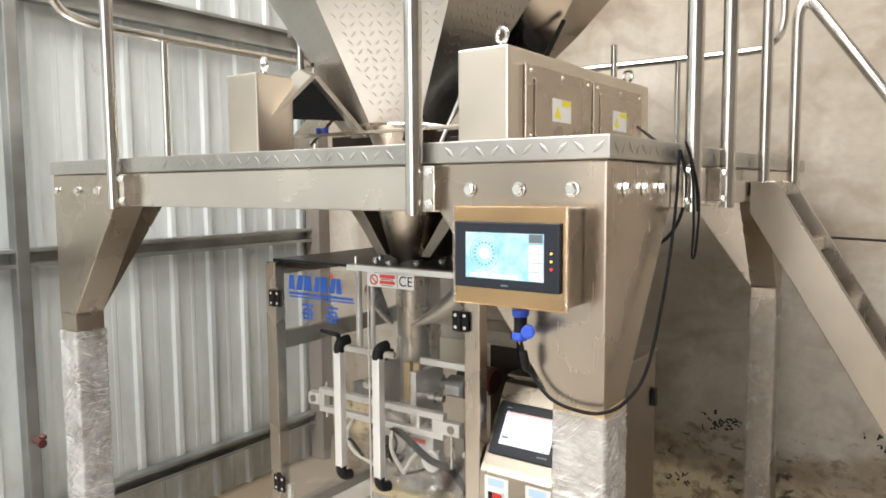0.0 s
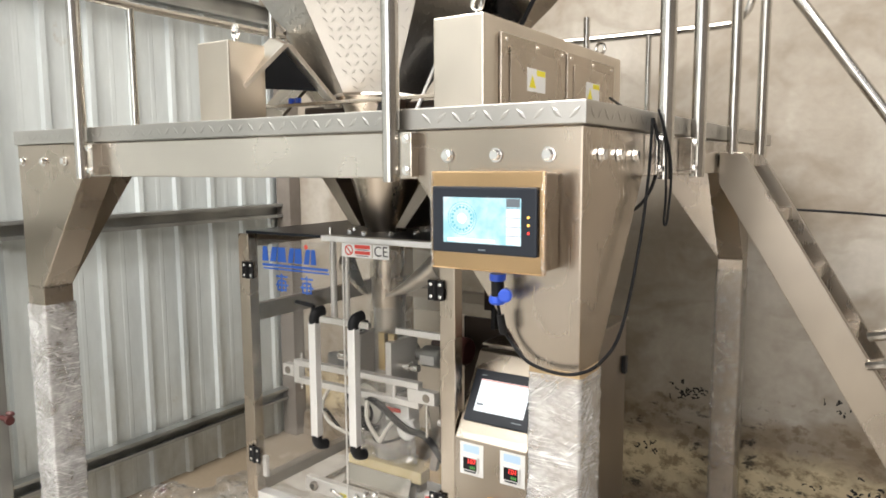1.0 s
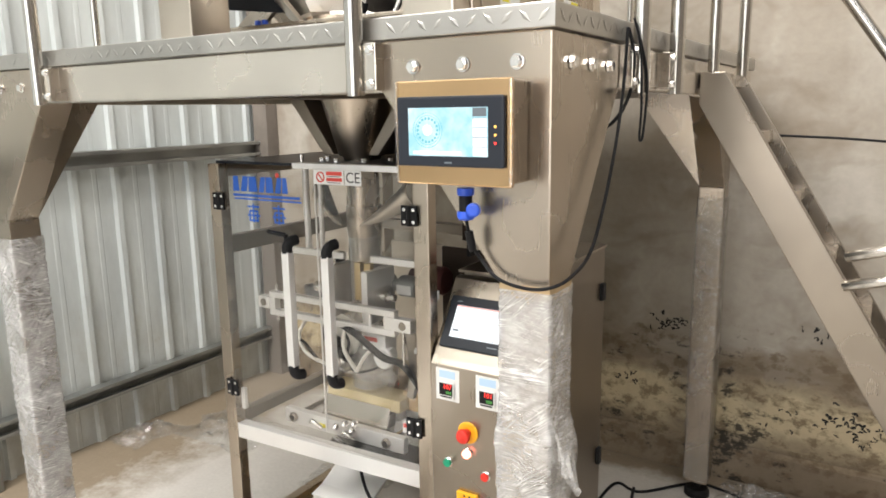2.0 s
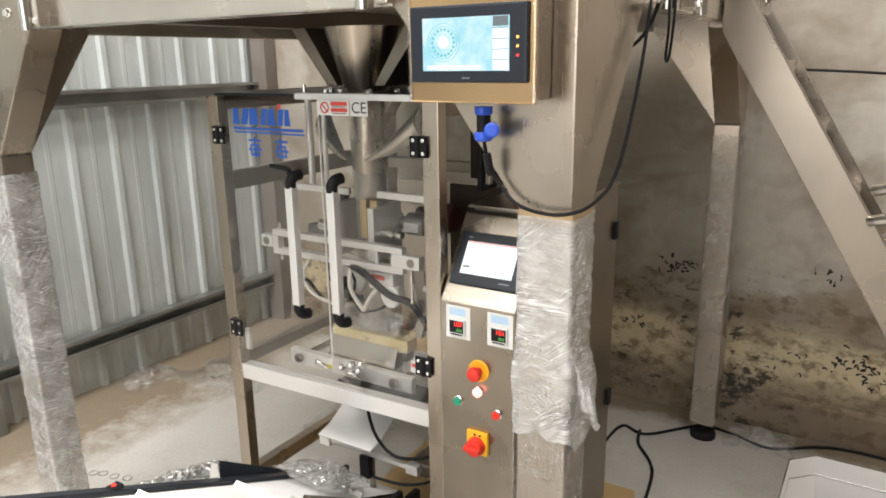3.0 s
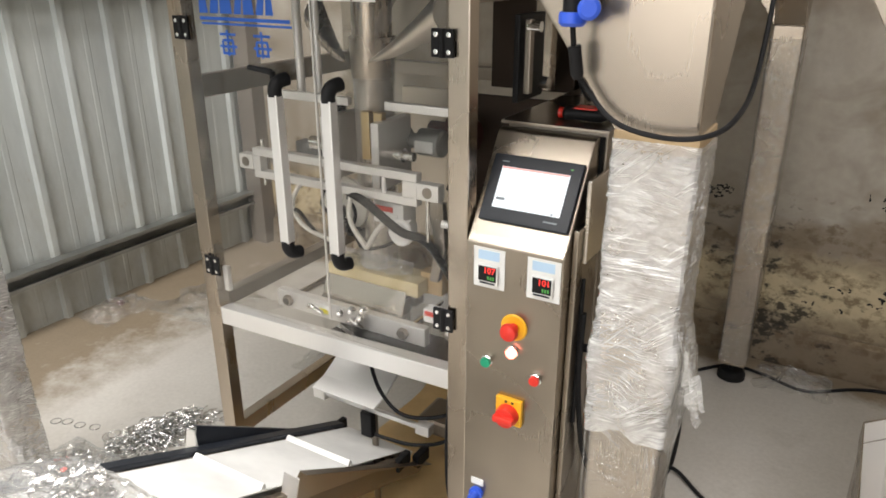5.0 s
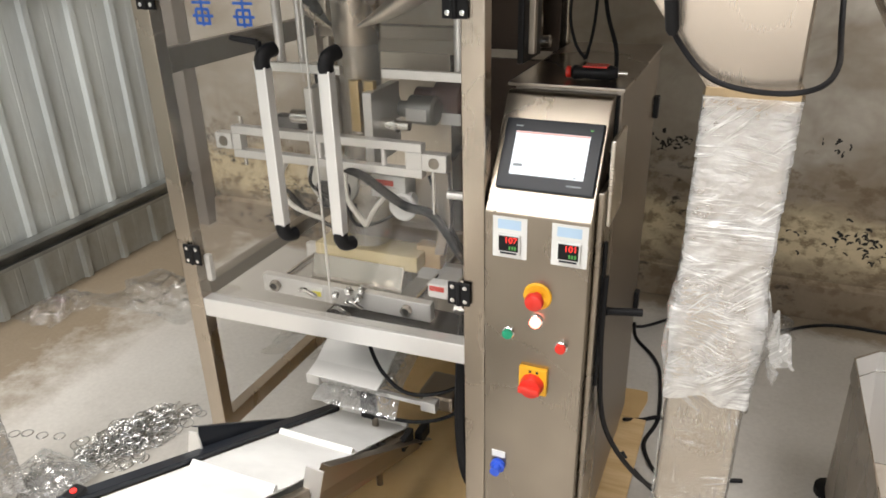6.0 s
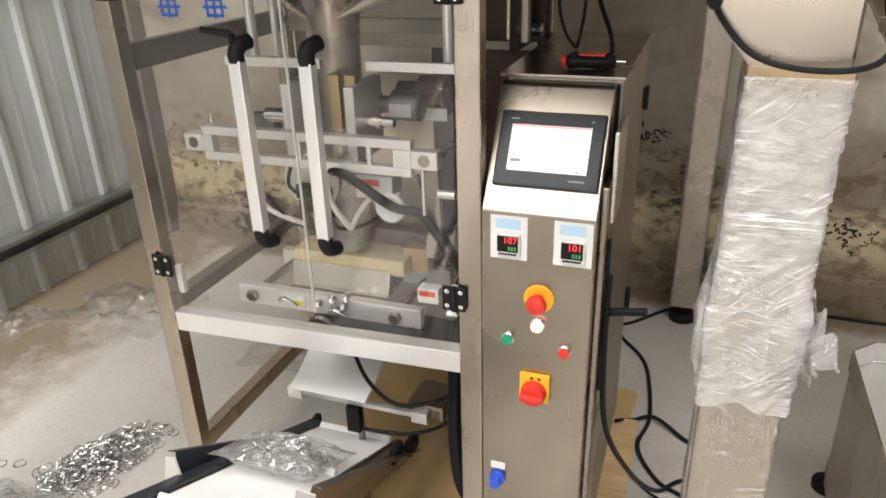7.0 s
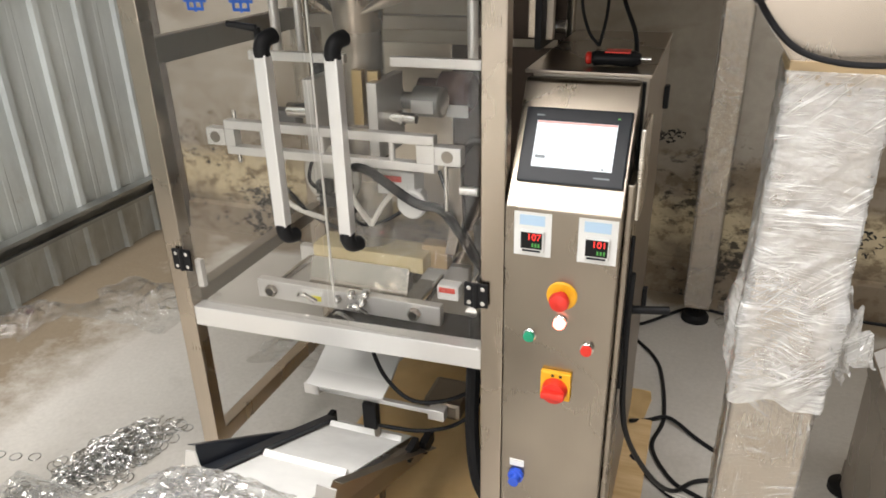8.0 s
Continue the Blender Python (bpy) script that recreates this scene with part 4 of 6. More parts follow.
def wing(tip, top, low):
    """One swept wing of the collar that folds the film round the tube."""
    bm = bmesh.new()
    tip, top, low = Vector(tip), Vector(top), Vector(low)
    n, fan = 8, []
    for i in range(n + 1):
        t = i / n
        e = top.lerp(low, t) + Vector((0, -0.05 * math.sin(math.pi * t), 0))
        fan.append([tip.lerp(e, q) + Vector((0, 0, -0.012 * math.sin(math.pi * q))) for q in (0.06, 0.4, 0.7, 1.0)])
    vs = [[bm.verts.new(p) for p in r] for r in fan]
    for r0, r1 in zip(vs, vs[1:]):
        for k in range(3):
            bm.faces.new((r0[k], r0[k + 1], r1[k + 1], r1[k])).smooth = True
    bmesh.ops.recalc_face_normals(bm, faces=bm.faces)
    bmesh.ops.solidify(bm, geom=bm.faces[:], thickness=0.003)
    return bm


sh = part("forming_shoulder", turned(bmesh.new(), (CX, CY, 1.33), (0, 0, 1), [(0.056, 0), (0.058, 0.03), (0.060, 0.10), (0.057, 0.10)], 28), STEEL, mach, "polished film collar")
# right wing lighter than left: its brighter look is put into the steel tone
part("wing", wing((-0.905, 0.560, 1.375), (-0.700, 0.60, 1.56), (-0.690, 0.57, 1.455)), STEEL_LIT, sh)
part("wing", wing((-0.955, 0.560, 1.375), (-1.075, 0.61, 1.54), (-1.065, 0.58, 1.43)), STEEL, sh)
for x in (-1.10, -1.04, -0.64):
    part("guide_rod", Rod((x, 0.55, 1.29), (x, 0.55, MT), 0.011 if x > -0.9 or x < -1.08 else 0.008), ALU, mach)
part("cross_bar", Box(-1.14, -0.905, 0.49, 0.505, 1.285, 1.305, bev=0.002), ALU, mach)
part("cross_bar", Box(-0.80, -0.585, 0.49, 0.505, 1.285, 1.305, bev=0.002), ALU, mach)
part("back_panel", Box(-1.05, -0.825, 0.94, 0.95, 0.80, 1.26, bev=0.002), STEEL_LIT, mach)
# added dark plates stand in for the dark rear of the machine
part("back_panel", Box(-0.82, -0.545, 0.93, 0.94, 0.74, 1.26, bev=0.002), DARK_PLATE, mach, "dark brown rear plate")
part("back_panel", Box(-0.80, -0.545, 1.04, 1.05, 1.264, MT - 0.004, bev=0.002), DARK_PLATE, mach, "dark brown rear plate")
part("side_motor", turned(bmesh.new(), (-0.86, 0.80, 1.17), (1, 0, 0), [(0.03, 0), (0.03, 0.05), (0.048, 0.06), (0.048, 0.13), (0.04, 0.14)], 24), MAROON, mach, "maroon drive motor")
part("motor_label", Box(-0.77, -0.715, 0.742, 0.7445, 1.12, 1.15), STICKER, mach)
for x in (-1.035, -0.875):
    part("puller_plate", Box(x - 0.012, x + 0.012, 0.55, 0.70, 1.06, 1.235, bev=0.003), ALU, mach)
for x in (-0.925, -0.885):
    part("belt_guide", Box(x - 0.013, x + 0.013, 0.58, 0.60, 1.13, 1.255, bev=0.003), BRASS, mach)
for x0, x1 in ((-0.875, -0.79), (-1.12, -1.035)):
    part("puller_roller", turned(bmesh.new(), (x0, 0.60, 1.15), (1, 0, 0), [(0.018, 0), (0.018, x1 - x0 - 0.03), (0.012, x1 - x0 - 0.03), (0.012, x1 - x0)], 20), CHROME, mach)
part("puller_bracket", Box(-1.20, -1.12, 0.62, 0.66, 1.10, 1.14, bev=0.004), MOTOR, mach)
JY, JZ = 0.48, 1.112
jf = part("jaw_frame", Box(-1.215, -0.70, JY - 0.012, JY + 0.012, JZ + 0.018, JZ + 0.038, bev=0.002), ALU, mach, "white aluminium jaw frame")
part("lower_rail", Box(-1.215, -0.70, JY - 0.012, JY + 0.012, JZ - 0.042, JZ - 0.022, bev=0.002), ALU, jf)
for x0, x1 in ((-1.215, -1.19), (-0.74, -0.70)):
    part("end_block", Box(x0, x1, JY - 0.0125, JY + 0.013, JZ - 0.0215, JZ + 0.0175, bev=0.001), ALU, jf)
for x0, x1 in ((-1.265, -1.216), (-0.699, -0.64)):
    part("clamp_block", Box(x0, x1, JY - 0.015, JY + 0.015, JZ - 0.022, JZ + 0.018, bev=0.003), ALU, jf)
    part("clamp_screw", turned(bmesh.new(), ((x0 + x1) / 2, JY - 0.015, JZ - 0.002), (0, -1, 0), [(0.013, 0), (0.013, 0.001)], 20), STEEL_DK, jf)
for x in (-1.12, -0.97, -0.80):
    part("spacer", Rod((x, JY, JZ - 0.022), (x, JY, JZ + 0.018), 0.007), ALU, jf)
for x, a, b in ((-1.195, JZ - 0.065, JZ + 0.06), (-0.68, JZ - 0.13, JZ - 0.025)):
    part("adjuster", Rod((x, JY + 0.005, a), (x, JY + 0.005, b), 0.005), CHROME, jf)
part("valve_block", Box(-0.85, -0.76, 0.50, 0.56, 1.0, 1.055, bev=0.004), WHITE, mach, "white valve block with a red label")
part("valve_label", Box(-0.845, -0.79, 0.4975, 0.4995, 1.032, 1.045), STICK_RED, mach)
part("air_cylinder", Rod((-0.80, 0.52, 0.985), (-0.75, 0.52, 0.985), 0.028, n=24), WHITE, mach)
part("film_cutter", turned(bmesh.new(), (-1.02, 0.60, 0.99), (0, 1, 0), [(0.075, 0), (0.075, 0.012)], 32), HOSE, mach, "cream round cover")
for pts, r, m in (([(-1.07, 0.50, 1.08), (-1.09, 0.47, 1.02), (-1.06, 0.47, 0.96), (-0.98, 0.48, 0.93)], 0.006, HOSE),
                  ([(-0.91, 0.49, 1.07), (-0.90, 0.47, 1.0), (-0.86, 0.48, 0.93)], 0.007, HOSE),
                  ([(-0.80, 0.50, 1.02), (-0.83, 0.48, 0.98), (-0.86, 0.48, 0.93)], 0.006, HOSE),
                  ([(-1.10, 0.48, 0.99), (-1.06, 0.46, 1.0), (-1.02, 0.48, 0.94), (-0.96, 0.5, 0.90)], 0.005, CABLE),
                  ([(-0.92, 0.49, 1.07), (-0.84, 0.46, 1.06), (-0.75, 0.47, 1.0), (-0.69, 0.5, 0.97), (-0.64, 0.56, 0.84), (-0.60, 0.6, 0.76)], 0.011, CABLE),
                  ([(-0.66, 0.55, 1.10), (-0.63, 0.53, 1.13), (-0.61, 0.55, 1.09), (-0.62, 0.6, 0.9)], 0.008, CABLE)):
    part("hose", Hose(pts, r), m, mach)
part("bracket_arm", Prism([(-0.70, 1.07), (-0.66, 1.07), (-0.655, 0.95), (-0.675, 0.86), (-0.70, 0.86), (-0.685, 0.95)], "y", 0.52, 0.54, 0.003), STEEL_DK, mach)
part("clamp_knob", Rod((-0.66, 0.52, 1.02), (-0.62, 0.52, 1.02), 0.010), ALU, mach)
# sealing jaws
SZ = 0.665
for y0, y1 in ((0.52, 0.545), (0.74, 0.765)):
    part("jaw_beam", Box(-1.225, -0.715, y0, y1, SZ, SZ + 0.052, bev=0.003), ALU, mach, "pale aluminium sealing jaw beam")
for x in (-1.18, -0.78):
    part("jaw_rod", Rod((x, 0.505, SZ + 0.026), (x, 0.90, SZ + 0.026), 0.011), CHROME, mach)
    part("rod_nut", turned(bmesh.new(), (x, 0.519, SZ + 0.026), (0, -1, 0), [(0.017, 0), (0.017, 0.012), (0.012, 0.014)], 6), STEEL_DK, mach)
for y in (0.60, 0.665):
    part("seal_jaw", Box(-1.09, -0.835, y, y + 0.045, 0.69, 0.735, bev=0.004), STEEL_DK, mach)
part("jaw_guard", Prism([(0.600, 0.766), (0.606, 0.766), (0.582, 0.700), (0.560, 0.692), (0.560, 0.697), (0.577, 0.705)], "x", -1.10, -0.825, 0.001), STEEL_H, mach, "bright bent jaw guard")
part("round_cap", turned(bmesh.new(), (-0.765, 0.50, 0.985), (0, -1, 0), [(0.034, 0), (0.034, 0.008), (0.030, 0.012), (0.0, 0.013)], 28), WHITE, mach)
part("label_plate", Box(-0.84, -0.775, 0.4955, 0.4975, 1.006, 1.028), STICKER, mach)
gm = part("puller_motor", turned(bmesh.new(), (-0.965, 0.70, 1.165), (1, 0, 0), [(0.026, 0), (0.026, 0.03), (0.034, 0.034), (0.034, 0.09), (0.020, 0.094), (0.020, 0.13), (0.036, 0.134), (0.036, 0.20), (0.030, 0.206), (0.0, 0.207)], 26), GALV, mach, "grey puller motor")
part("motor_plate", Box(-0.83, -0.775, 0.6625, 0.6645, 1.145, 1.175), STICKER, gm)
part("guide_post", Box(-1.085, -1.062, 0.66, 0.685, 1.10, 1.262, bev=0.003), BLACK, mach)
part("guide_arm", Box(-1.16, -1.086, 0.665, 0.68, 1.125, 1.145, bev=0.003), BLACK, mach)
for x, y, z, sx, sz in ((-1.0, 0.56, 0.945, 0.030, 0.030), (-0.965, 0.575, 0.925, 0.022, 0.022), (-1.03, 0.58, 0.97, 0.018, 0.034), (-0.94, 0.56, 1.035, 0.020, 0.016), (-0.895, 0.57, 1.05, 0.026, 0.014)):
    vb = part("valve", Box(x - sx, x + sx, y - 0.014, y + 0.014, z - sz / 2, z + sz / 2, bev=0.004), BLACK, mach)
    part("valve_nut", Rod((x - sx - 0.012, y, z), (x - sx + 0.002, y, z), 0.006), CHROME, vb)
for pts in (((-1.0, 0.55, 0.96), (-1.04, 0.53, 1.0), (-1.03, 0.54, 1.06)), ((-0.96, 0.56, 0.935), (-0.92, 0.54, 0.90), (-0.86, 0.56, 0.91), (-0.80, 0.58, 0.95)), ((-0.72, 0.55, 1.05), (-0.69, 0.54, 0.98), (-0.66, 0.56, 0.90), (-0.645, 0.60, 0.83)),
            ((-0.97, 0.55, 1.03), (-0.93, 0.53, 1.0), (-0.95, 0.54, 0.95))):
    part("air_hose", Hose(pts, 0.0045), CABLE, mach)
part("beam_label", Box(-1.09, -1.03, 0.5165, 0.5185, SZ + 0.012, SZ + 0.042), STICKER, mach)
part("beam_label_mark", Box(-1.065, -1.035, 0.5155, 0.5165, SZ + 0.016, SZ + 0.030), STICK_YEL, mach)
rb = part("relay_box", Box(-0.725, -0.672, 0.53, 0.565, 0.735, 0.772, bev=0.003), WHITE, mach)
part("relay_label", Box(-0.72, -0.68, 0.528, 0.5295, 0.755, 0.768), STICK_RED, rb)
for x, z in ((-0.985, 0.672), (-0.945, 0.69), (-0.915, 0.675), (-0.905, 0.70), (-0.93, 0.66)):
    part("clamp_nut", turned(bmesh.new(), (x, 0.515, z + 0.03), (0.3, -1, 0.2), [(0.012, 0), (0.012, 0.010), (0.006, 0.012), (0.006, 0.026), (0.0, 0.027)], 6), CHROME, mach)
part("heat_strip", Box(-1.10, -0.79, 0.607, 0.70, 0.752, 0.795, bev=0.004), HEAT, mach, "yellowed heat-resistant strip")
part("heat_strip", Box(-0.815, -0.745, 0.66, 0.70, 0.745, 0.81, bev=0.004), PLY, mach)
for x, z in ((-1.09, 0.70), (-0.99, 0.66), (-0.95, 0.69)):
    part("toggle_clamp", Hose([(x, 0.50, z), (x + 0.02, 0.49, z + 0.012), (x + 0.05, 0.50, z - 0.01)], 0.006, 8, 4), CHROME, mach)
part("jaw_drive", Box(-0.665, -0.60, 0.62, 0.76, 0.74, 0.90, bev=0.01), MOTOR, mach)
for x, z in ((-0.63, 0.73), (-0.62, 0.80)):
    part("drive_fitting", Rod((x, 0.50, z), (x, 0.62, z), 0.014), CHROME, mach)
part("film_sleeve", turned(bmesh.new(), (CX, CY, 0.81), (0, 0, 1), [(0.060, 0), (0.056, 0.15), (0.054, 0.45), (0.055, 0.52)], 26), FILM, mach, "clear film tube")
bm = Rod((-0.935, 0.41, 0.74), (-0.935, 0.41, 1.56), 0.003)
part("door_seal", bm, ALU, mach)
# lower catch tray of paper, sensor bar and cables
part("drop_sheet", Prism([(0.50, 0.425), (0.56, 0.438), (0.78, 0.56), (0.78, 0.564), (0.555, 0.443), (0.498, 0.43)], "x", -1.10, -0.875), PAPER, mach, "white paper drop sheet")
sb = part("sensor_bar", Box(-1.13, -0.72, 0.548, 0.562, 0.372, 0.386, bev=0.002), ALU, mach)
for x0 in (-1.135, -0.765):
    part("bar_end", Box(x0, x0 + 0.045, 0.54, 0.572, 0.362, 0.394, bev=0.003), ALU, sb)
part("sensor", Box(-0.955, -0.915, 0.535, 0.56, 0.29, 0.372, bev=0.004), BLACK, sb)
part("sensor_post", Rod((-0.935, 0.58, 0.0), (-0.935, 0.58, 0.37), 0.010), STEEL_DK, sb)
part("gear_motor", Box(-0.82, -0.71, 0.64, 0.76, 0.29, 0.345, bev=0.012), STEEL_DK, mach)
for pts in ([(-0.96, 0.60, 0.64), (-0.93, 0.56, 0.56), (-0.87, 0.53, 0.47), (-0.78, 0.53, 0.42), (-0.66, 0.60, 0.44), (-0.60, 0.70, 0.55)],
            [(-0.94, 0.55, 0.30), (-0.88, 0.56, 0.29), (-0.78, 0.58, 0.29), (-0.68, 0.60, 0.34), (-0.62, 0.65, 0.45)]):
    part("hose", Hose(pts, 0.0055), CABLE, mach)
part("hose", Hose([(-0.635, 0.56, 0.70), (-0.64, 0.54, 0.5), (-0.635, 0.52, 0.35), (-0.61, 0.50, 0.22), (-0.56, 0.52, 0.12)], 0.018), CABLE, mach)
part("rear_post", Box(-0.62, -0.572, 0.93, 0.97, 1.285, MT, bev=0.003), STEEL, mach)
part("film_roller", Rod((-0.50, 0.62, 1.475), (-0.47, 0.62, 1.475), 0.012), CHROME, mach)
part("film_roller", Rod((-0.50, 0.70, 1.345), (-0.48, 0.70, 1.345), 0.014), CHROME, mach)
part("roller_arm", Box(-0.505, -0.49, 0.61, 0.63, 1.33, 1.49, bev=0.003), STEEL_DK, mach)
part("roller_bracket", Box(-0.526, -0.512, 0.60, 0.74, 1.31, 1.50, bev=0.003), BLACK, mach)

# ---- the control cabinet beside the machine ----
cab = thing("control_cabinet", (-0.41, 0.75, 0), "stainless control cabinet with touch screen, dials and switches", "control cabinet")
QX0, QX1, QF = -0.524, -0.300, 0.392
part("console", Prism([(QF, 0.10), (QF, 1.048), (QF + 0.012, 1.062), (0.533, 1.262), (0.545, 1.266), (0.56, 1.266), (0.56, 0.10)], "x", QX0, QX1, 0.003), STEEL_DIM, cab)
part("body", Box(QX0 + 0.004, -0.288, 0.575, 1.13, 0.10, 1.27, bev=0.004), STEEL_DK, cab)
# black strip stands for the dark gap between console and body
part("dark_gap_strip", Box(QX0 + 0.006, -0.294, 0.5605, 0.5745, 0.105, 1.262), RUBBER, cab)
part("body_top", Box(QX0 - 0.01, -0.284, 0.565, 1.14, 1.2705, 1.278, bev=0.002), STEEL_DIM, cab)
part("side_panel", Box(-0.2985, -0.286, 0.43, 0.556, 0.12, 1.10, bev=0.003), STEEL_DIM, cab)
sd = part("side_flap", Box(-0.2855, -0.276, 0.455, 0.585, 1.02, 1.20, bev=0.003), STEEL_H, cab, "pale side cover")
for z in (1.12, 0.52):
    part("hinge", Box(-0.2878, -0.274, 1.085, 1.112, z - 0.03, z + 0.03, bev=0.003), BLACK, cab)
for x in (QX0 + 0.03, -0.33):
    for y in (0.44, 1.07):
        part("foot", turned(bmesh.new(), (x, y, 0.018), (0, 0, 1), [(0.025, 0), (0.025, 0.02), (0.012, 0.03), (0.012, 0.083)]), RUBBER, cab)
bm = Rod((-0.29, 0.50, 0.80), (-0.27, 0.50, 0.80), 0.01)
rod(bm, (-0.272, 0.50, 0.80), (-0.20, 0.52, 0.80), 0.009)
part("side_lever", bm, BLACK, cab)
part("side_edge_strip", Rod((-0.283, 0.47, 0.62), (-0.283, 0.47, 0.98), 0.005), BLACK, cab)
# touch screen on the slope
SN = Vector((0, -(1.262 - 1.062), (0.533 - 0.404))).normalized()
SU = Vector((0, 0.533 - 0.404, 1.262 - 1.062)).normalized()
SM = Matrix.Translation((-0.408, 0.4585, 1.1555)) @ Matrix(((1, 0, 0, 0), (0, SU.y, SN.y, 0), (0, SU.z, SN.z, 0), (0, 0, 0, 1)))


def on_slope(bm):
    bmesh.ops.transform(bm, matrix=SM, verts=bm.verts)
    return bm


hz = part("bezel", on_slope(Box(-0.102, 0.102, -0.075, 0.075, -0.006, 0.005, bev=0.003)), BEZEL, cab, "dark grey touch screen bezel")
sc = part("screen", on_slope(Box(-0.077, 0.077, -0.045, 0.047, 0.004, 0.0057)), SCREEN_W, hz, "lit white screen")
part("screen_strip", on_slope(Box(-0.076, 0.076, 0.0425, 0.0465, 0.0055, 0.0063)), SCREEN_RED, sc)
part("screen_icon", on_slope(Box(-0.072, -0.052, -0.028, -0.022, 0.0055, 0.0063)), SCREEN_GREY, sc)
part("screen_icon", on_slope(Box(0.056, 0.062, -0.043, -0.040, 0.0055, 0.0063)), SCREEN_GREY, sc)
part("nameplate", on_slope(Box(0.045, 0.075, -0.060, -0.057, 0.0045, 0.0056)), SCREEN_GREY, hz)
part("nameplate", on_slope(Box(-0.08, -0.065, 0.057, 0.0595, 0.0045, 0.0056)), SCREEN_GREY, hz)
part("indicator", on_slope(Box(0.075, 0.080, 0.058, 0.060, 0.0045, 0.0058)), LED_GREEN, hz)
# temperature dials
for cx, text in ((-0.468, "107"), (-0.342, "101")):
    lb = part("dial_label", Box(cx - 0.037, cx + 0.037, QF - 0.0012, QF + 0.001, 0.948, 1.040), STICKER, cab, "pale printed label")
    part("label_print", Box(cx - 0.026, cx + 0.024, QF - 0.0018, QF - 0.0011, 1.013, 1.034), PALE, lb)
    dl = part("temperature_dial", Box(cx - 0.024, cx + 0.024, QF - 0.010, QF - 0.0012, 0.958, 1.004, bev=0.003), WHITE, cab, "small temperature controller with red digits")
    part("dial_face", Box(cx - 0.021, cx + 0.021, QF - 0.0108, QF - 0.0098, 0.967, 1.001), BLACK, dl)
    words(text, 0.019, Matrix.Translation((cx + 0.005, QF - 0.0112, 0.9915)) @ FRONT, LED_RED, dl, "red_digits")
    for k in range(3):
        part("green_digit", Box(cx + 0.001 + 0.006 * k, cx + 0.0045 + 0.006 * k, QF - 0.0114, QF - 0.0107, 0.971, 0.979), LED_GREEN, dl)
    part("dial_keys", Box(cx - 0.018, cx + 0.018, QF - 0.0106, QF - 0.0099, 0.9605, 0.9645), BEZEL, dl)
# stop button, lamp, push buttons, main switch
es = part("stop_button", turned(bmesh.new(), (-0.404, QF, 0.868), (0, -1, 0), [(0.031, 0), (0.031, 0.003), (0.028, 0.005)], 28), YELLOW, cab, "yellow plate with a red mushroom stop button")
part("mushroom", turned(bmesh.new(), (-0.404, QF - 0.004, 0.868), (0, -1, 0), [(0.012, 0), (0.012, 0.018), (0.020, 0.020), (0.0205, 0.026), (0.018, 0.032), (0.010, 0.035), (0.0, 0.036)], 24), RED, es)
pl = part("pilot_lamp", turned(bmesh.new(), (-0.405, QF, 0.808), (0, -1, 0), [(0.0155, 0), (0.0155, 0.004), (0.013, 0.006)], 24), CHROME, cab)
part("lens", turned(bmesh.new(), (-0.405, QF - 0.005, 0.808), (0, -1, 0), [(0.0122, 0), (0.0122, 0.009), (0.009, 0.013), (0.0, 0.0145)], 24), LAMP_LIT, pl, "lit red lens")
for cx, z, m, nm in ((-0.466, 0.768, GREEN, "green push button"), (-0.347, 0.756, RED, "red push button")):
    b = part("push_button", turned(bmesh.new(), (cx, QF, z), (0, -1, 0), [(0.0145, 0), (0.0145, 0.008), (0.0125, 0.010)], 24), CHROME, cab, nm)
    part("cap", turned(bmesh.new(), (cx, QF - 0.008, z), (0, -1, 0), [(0.0115, 0), (0.0115, 0.008), (0.0, 0.009)], 24), m, b)
ms = part("main_switch", Box(-0.438, -0.374, QF - 0.012, QF, 0.622, 0.690, bev=0.003), YELLOW, cab, "yellow main switch with a red rotary knob")
part("knob", turned(bmesh.new(), (-0.406, QF - 0.011, 0.650), (0, -1, 0), [(0.027, 0), (0.027, 0.006), (0.024, 0.022), (0.0, 0.024)], 30), RED, ms)
part("knob_grip", Box(-0.431, -0.381, QF - 0.046, QF - 0.030, 0.642, 0.658, bev=0.005), RED, ms)
for x in (-0.412, -0.396):
    part("switch_mark", Box(x - 0.003, x + 0.003, QF - 0.0127, QF - 0.0118, 0.679, 0.685), INK, ms)
so = part("air_socket", Box(-0.503, -0.470, QF - 0.002, QF, 0.410, 0.428), STICKER, cab)
part("fitting", turned(bmesh.new(), (-0.487, QF, 0.385), (0, -1, 0), [(0.018, 0), (0.018, 0.01), (0.012, 0.012), (0.012, 0.03)], 20), BLUE, cab)
sdv = thing("screwdriver", (-0.352, 0.644, 1.285), "red and black screwdriver lying on the cabinet", "screwdriver")
part("grip", turned(bmesh.new(), (-0.412, 0.63, 1.294), (1, 0.1, 0), [(0.010, 0), (0.0155, 0.006), (0.013, 0.03), (0.0155, 0.06), (0.0155, 0.085), (0.010, 0.098)], 14), BLACK, sdv)
part("end_cap", turned(bmesh.new(), (-0.4125, 0.63, 1.294), (-1, -0.1, 0), [(0.011, 0), (0.0125, 0.003), (0.0125, 0.009), (0.008, 0.012)], 14), RED, sdv)
part("inlay", Box(-0.385, -0.335, 0.618, 0.655, 1.3065, 1.310, bev=0.001), RED, sdv)
part("shaft", Rod((-0.318, 0.64, 1.294), (-0.295, 0.642, 1.294), 0.004), CHROME, sdv)
cable([(-0.43, 0.85, 1.283), (-0.46, 0.86, 1.32), (-0.48, 0.88, 1.40), (-0.46, 0.9, 1.55)], 0.004, "thin black cable on the cabinet")
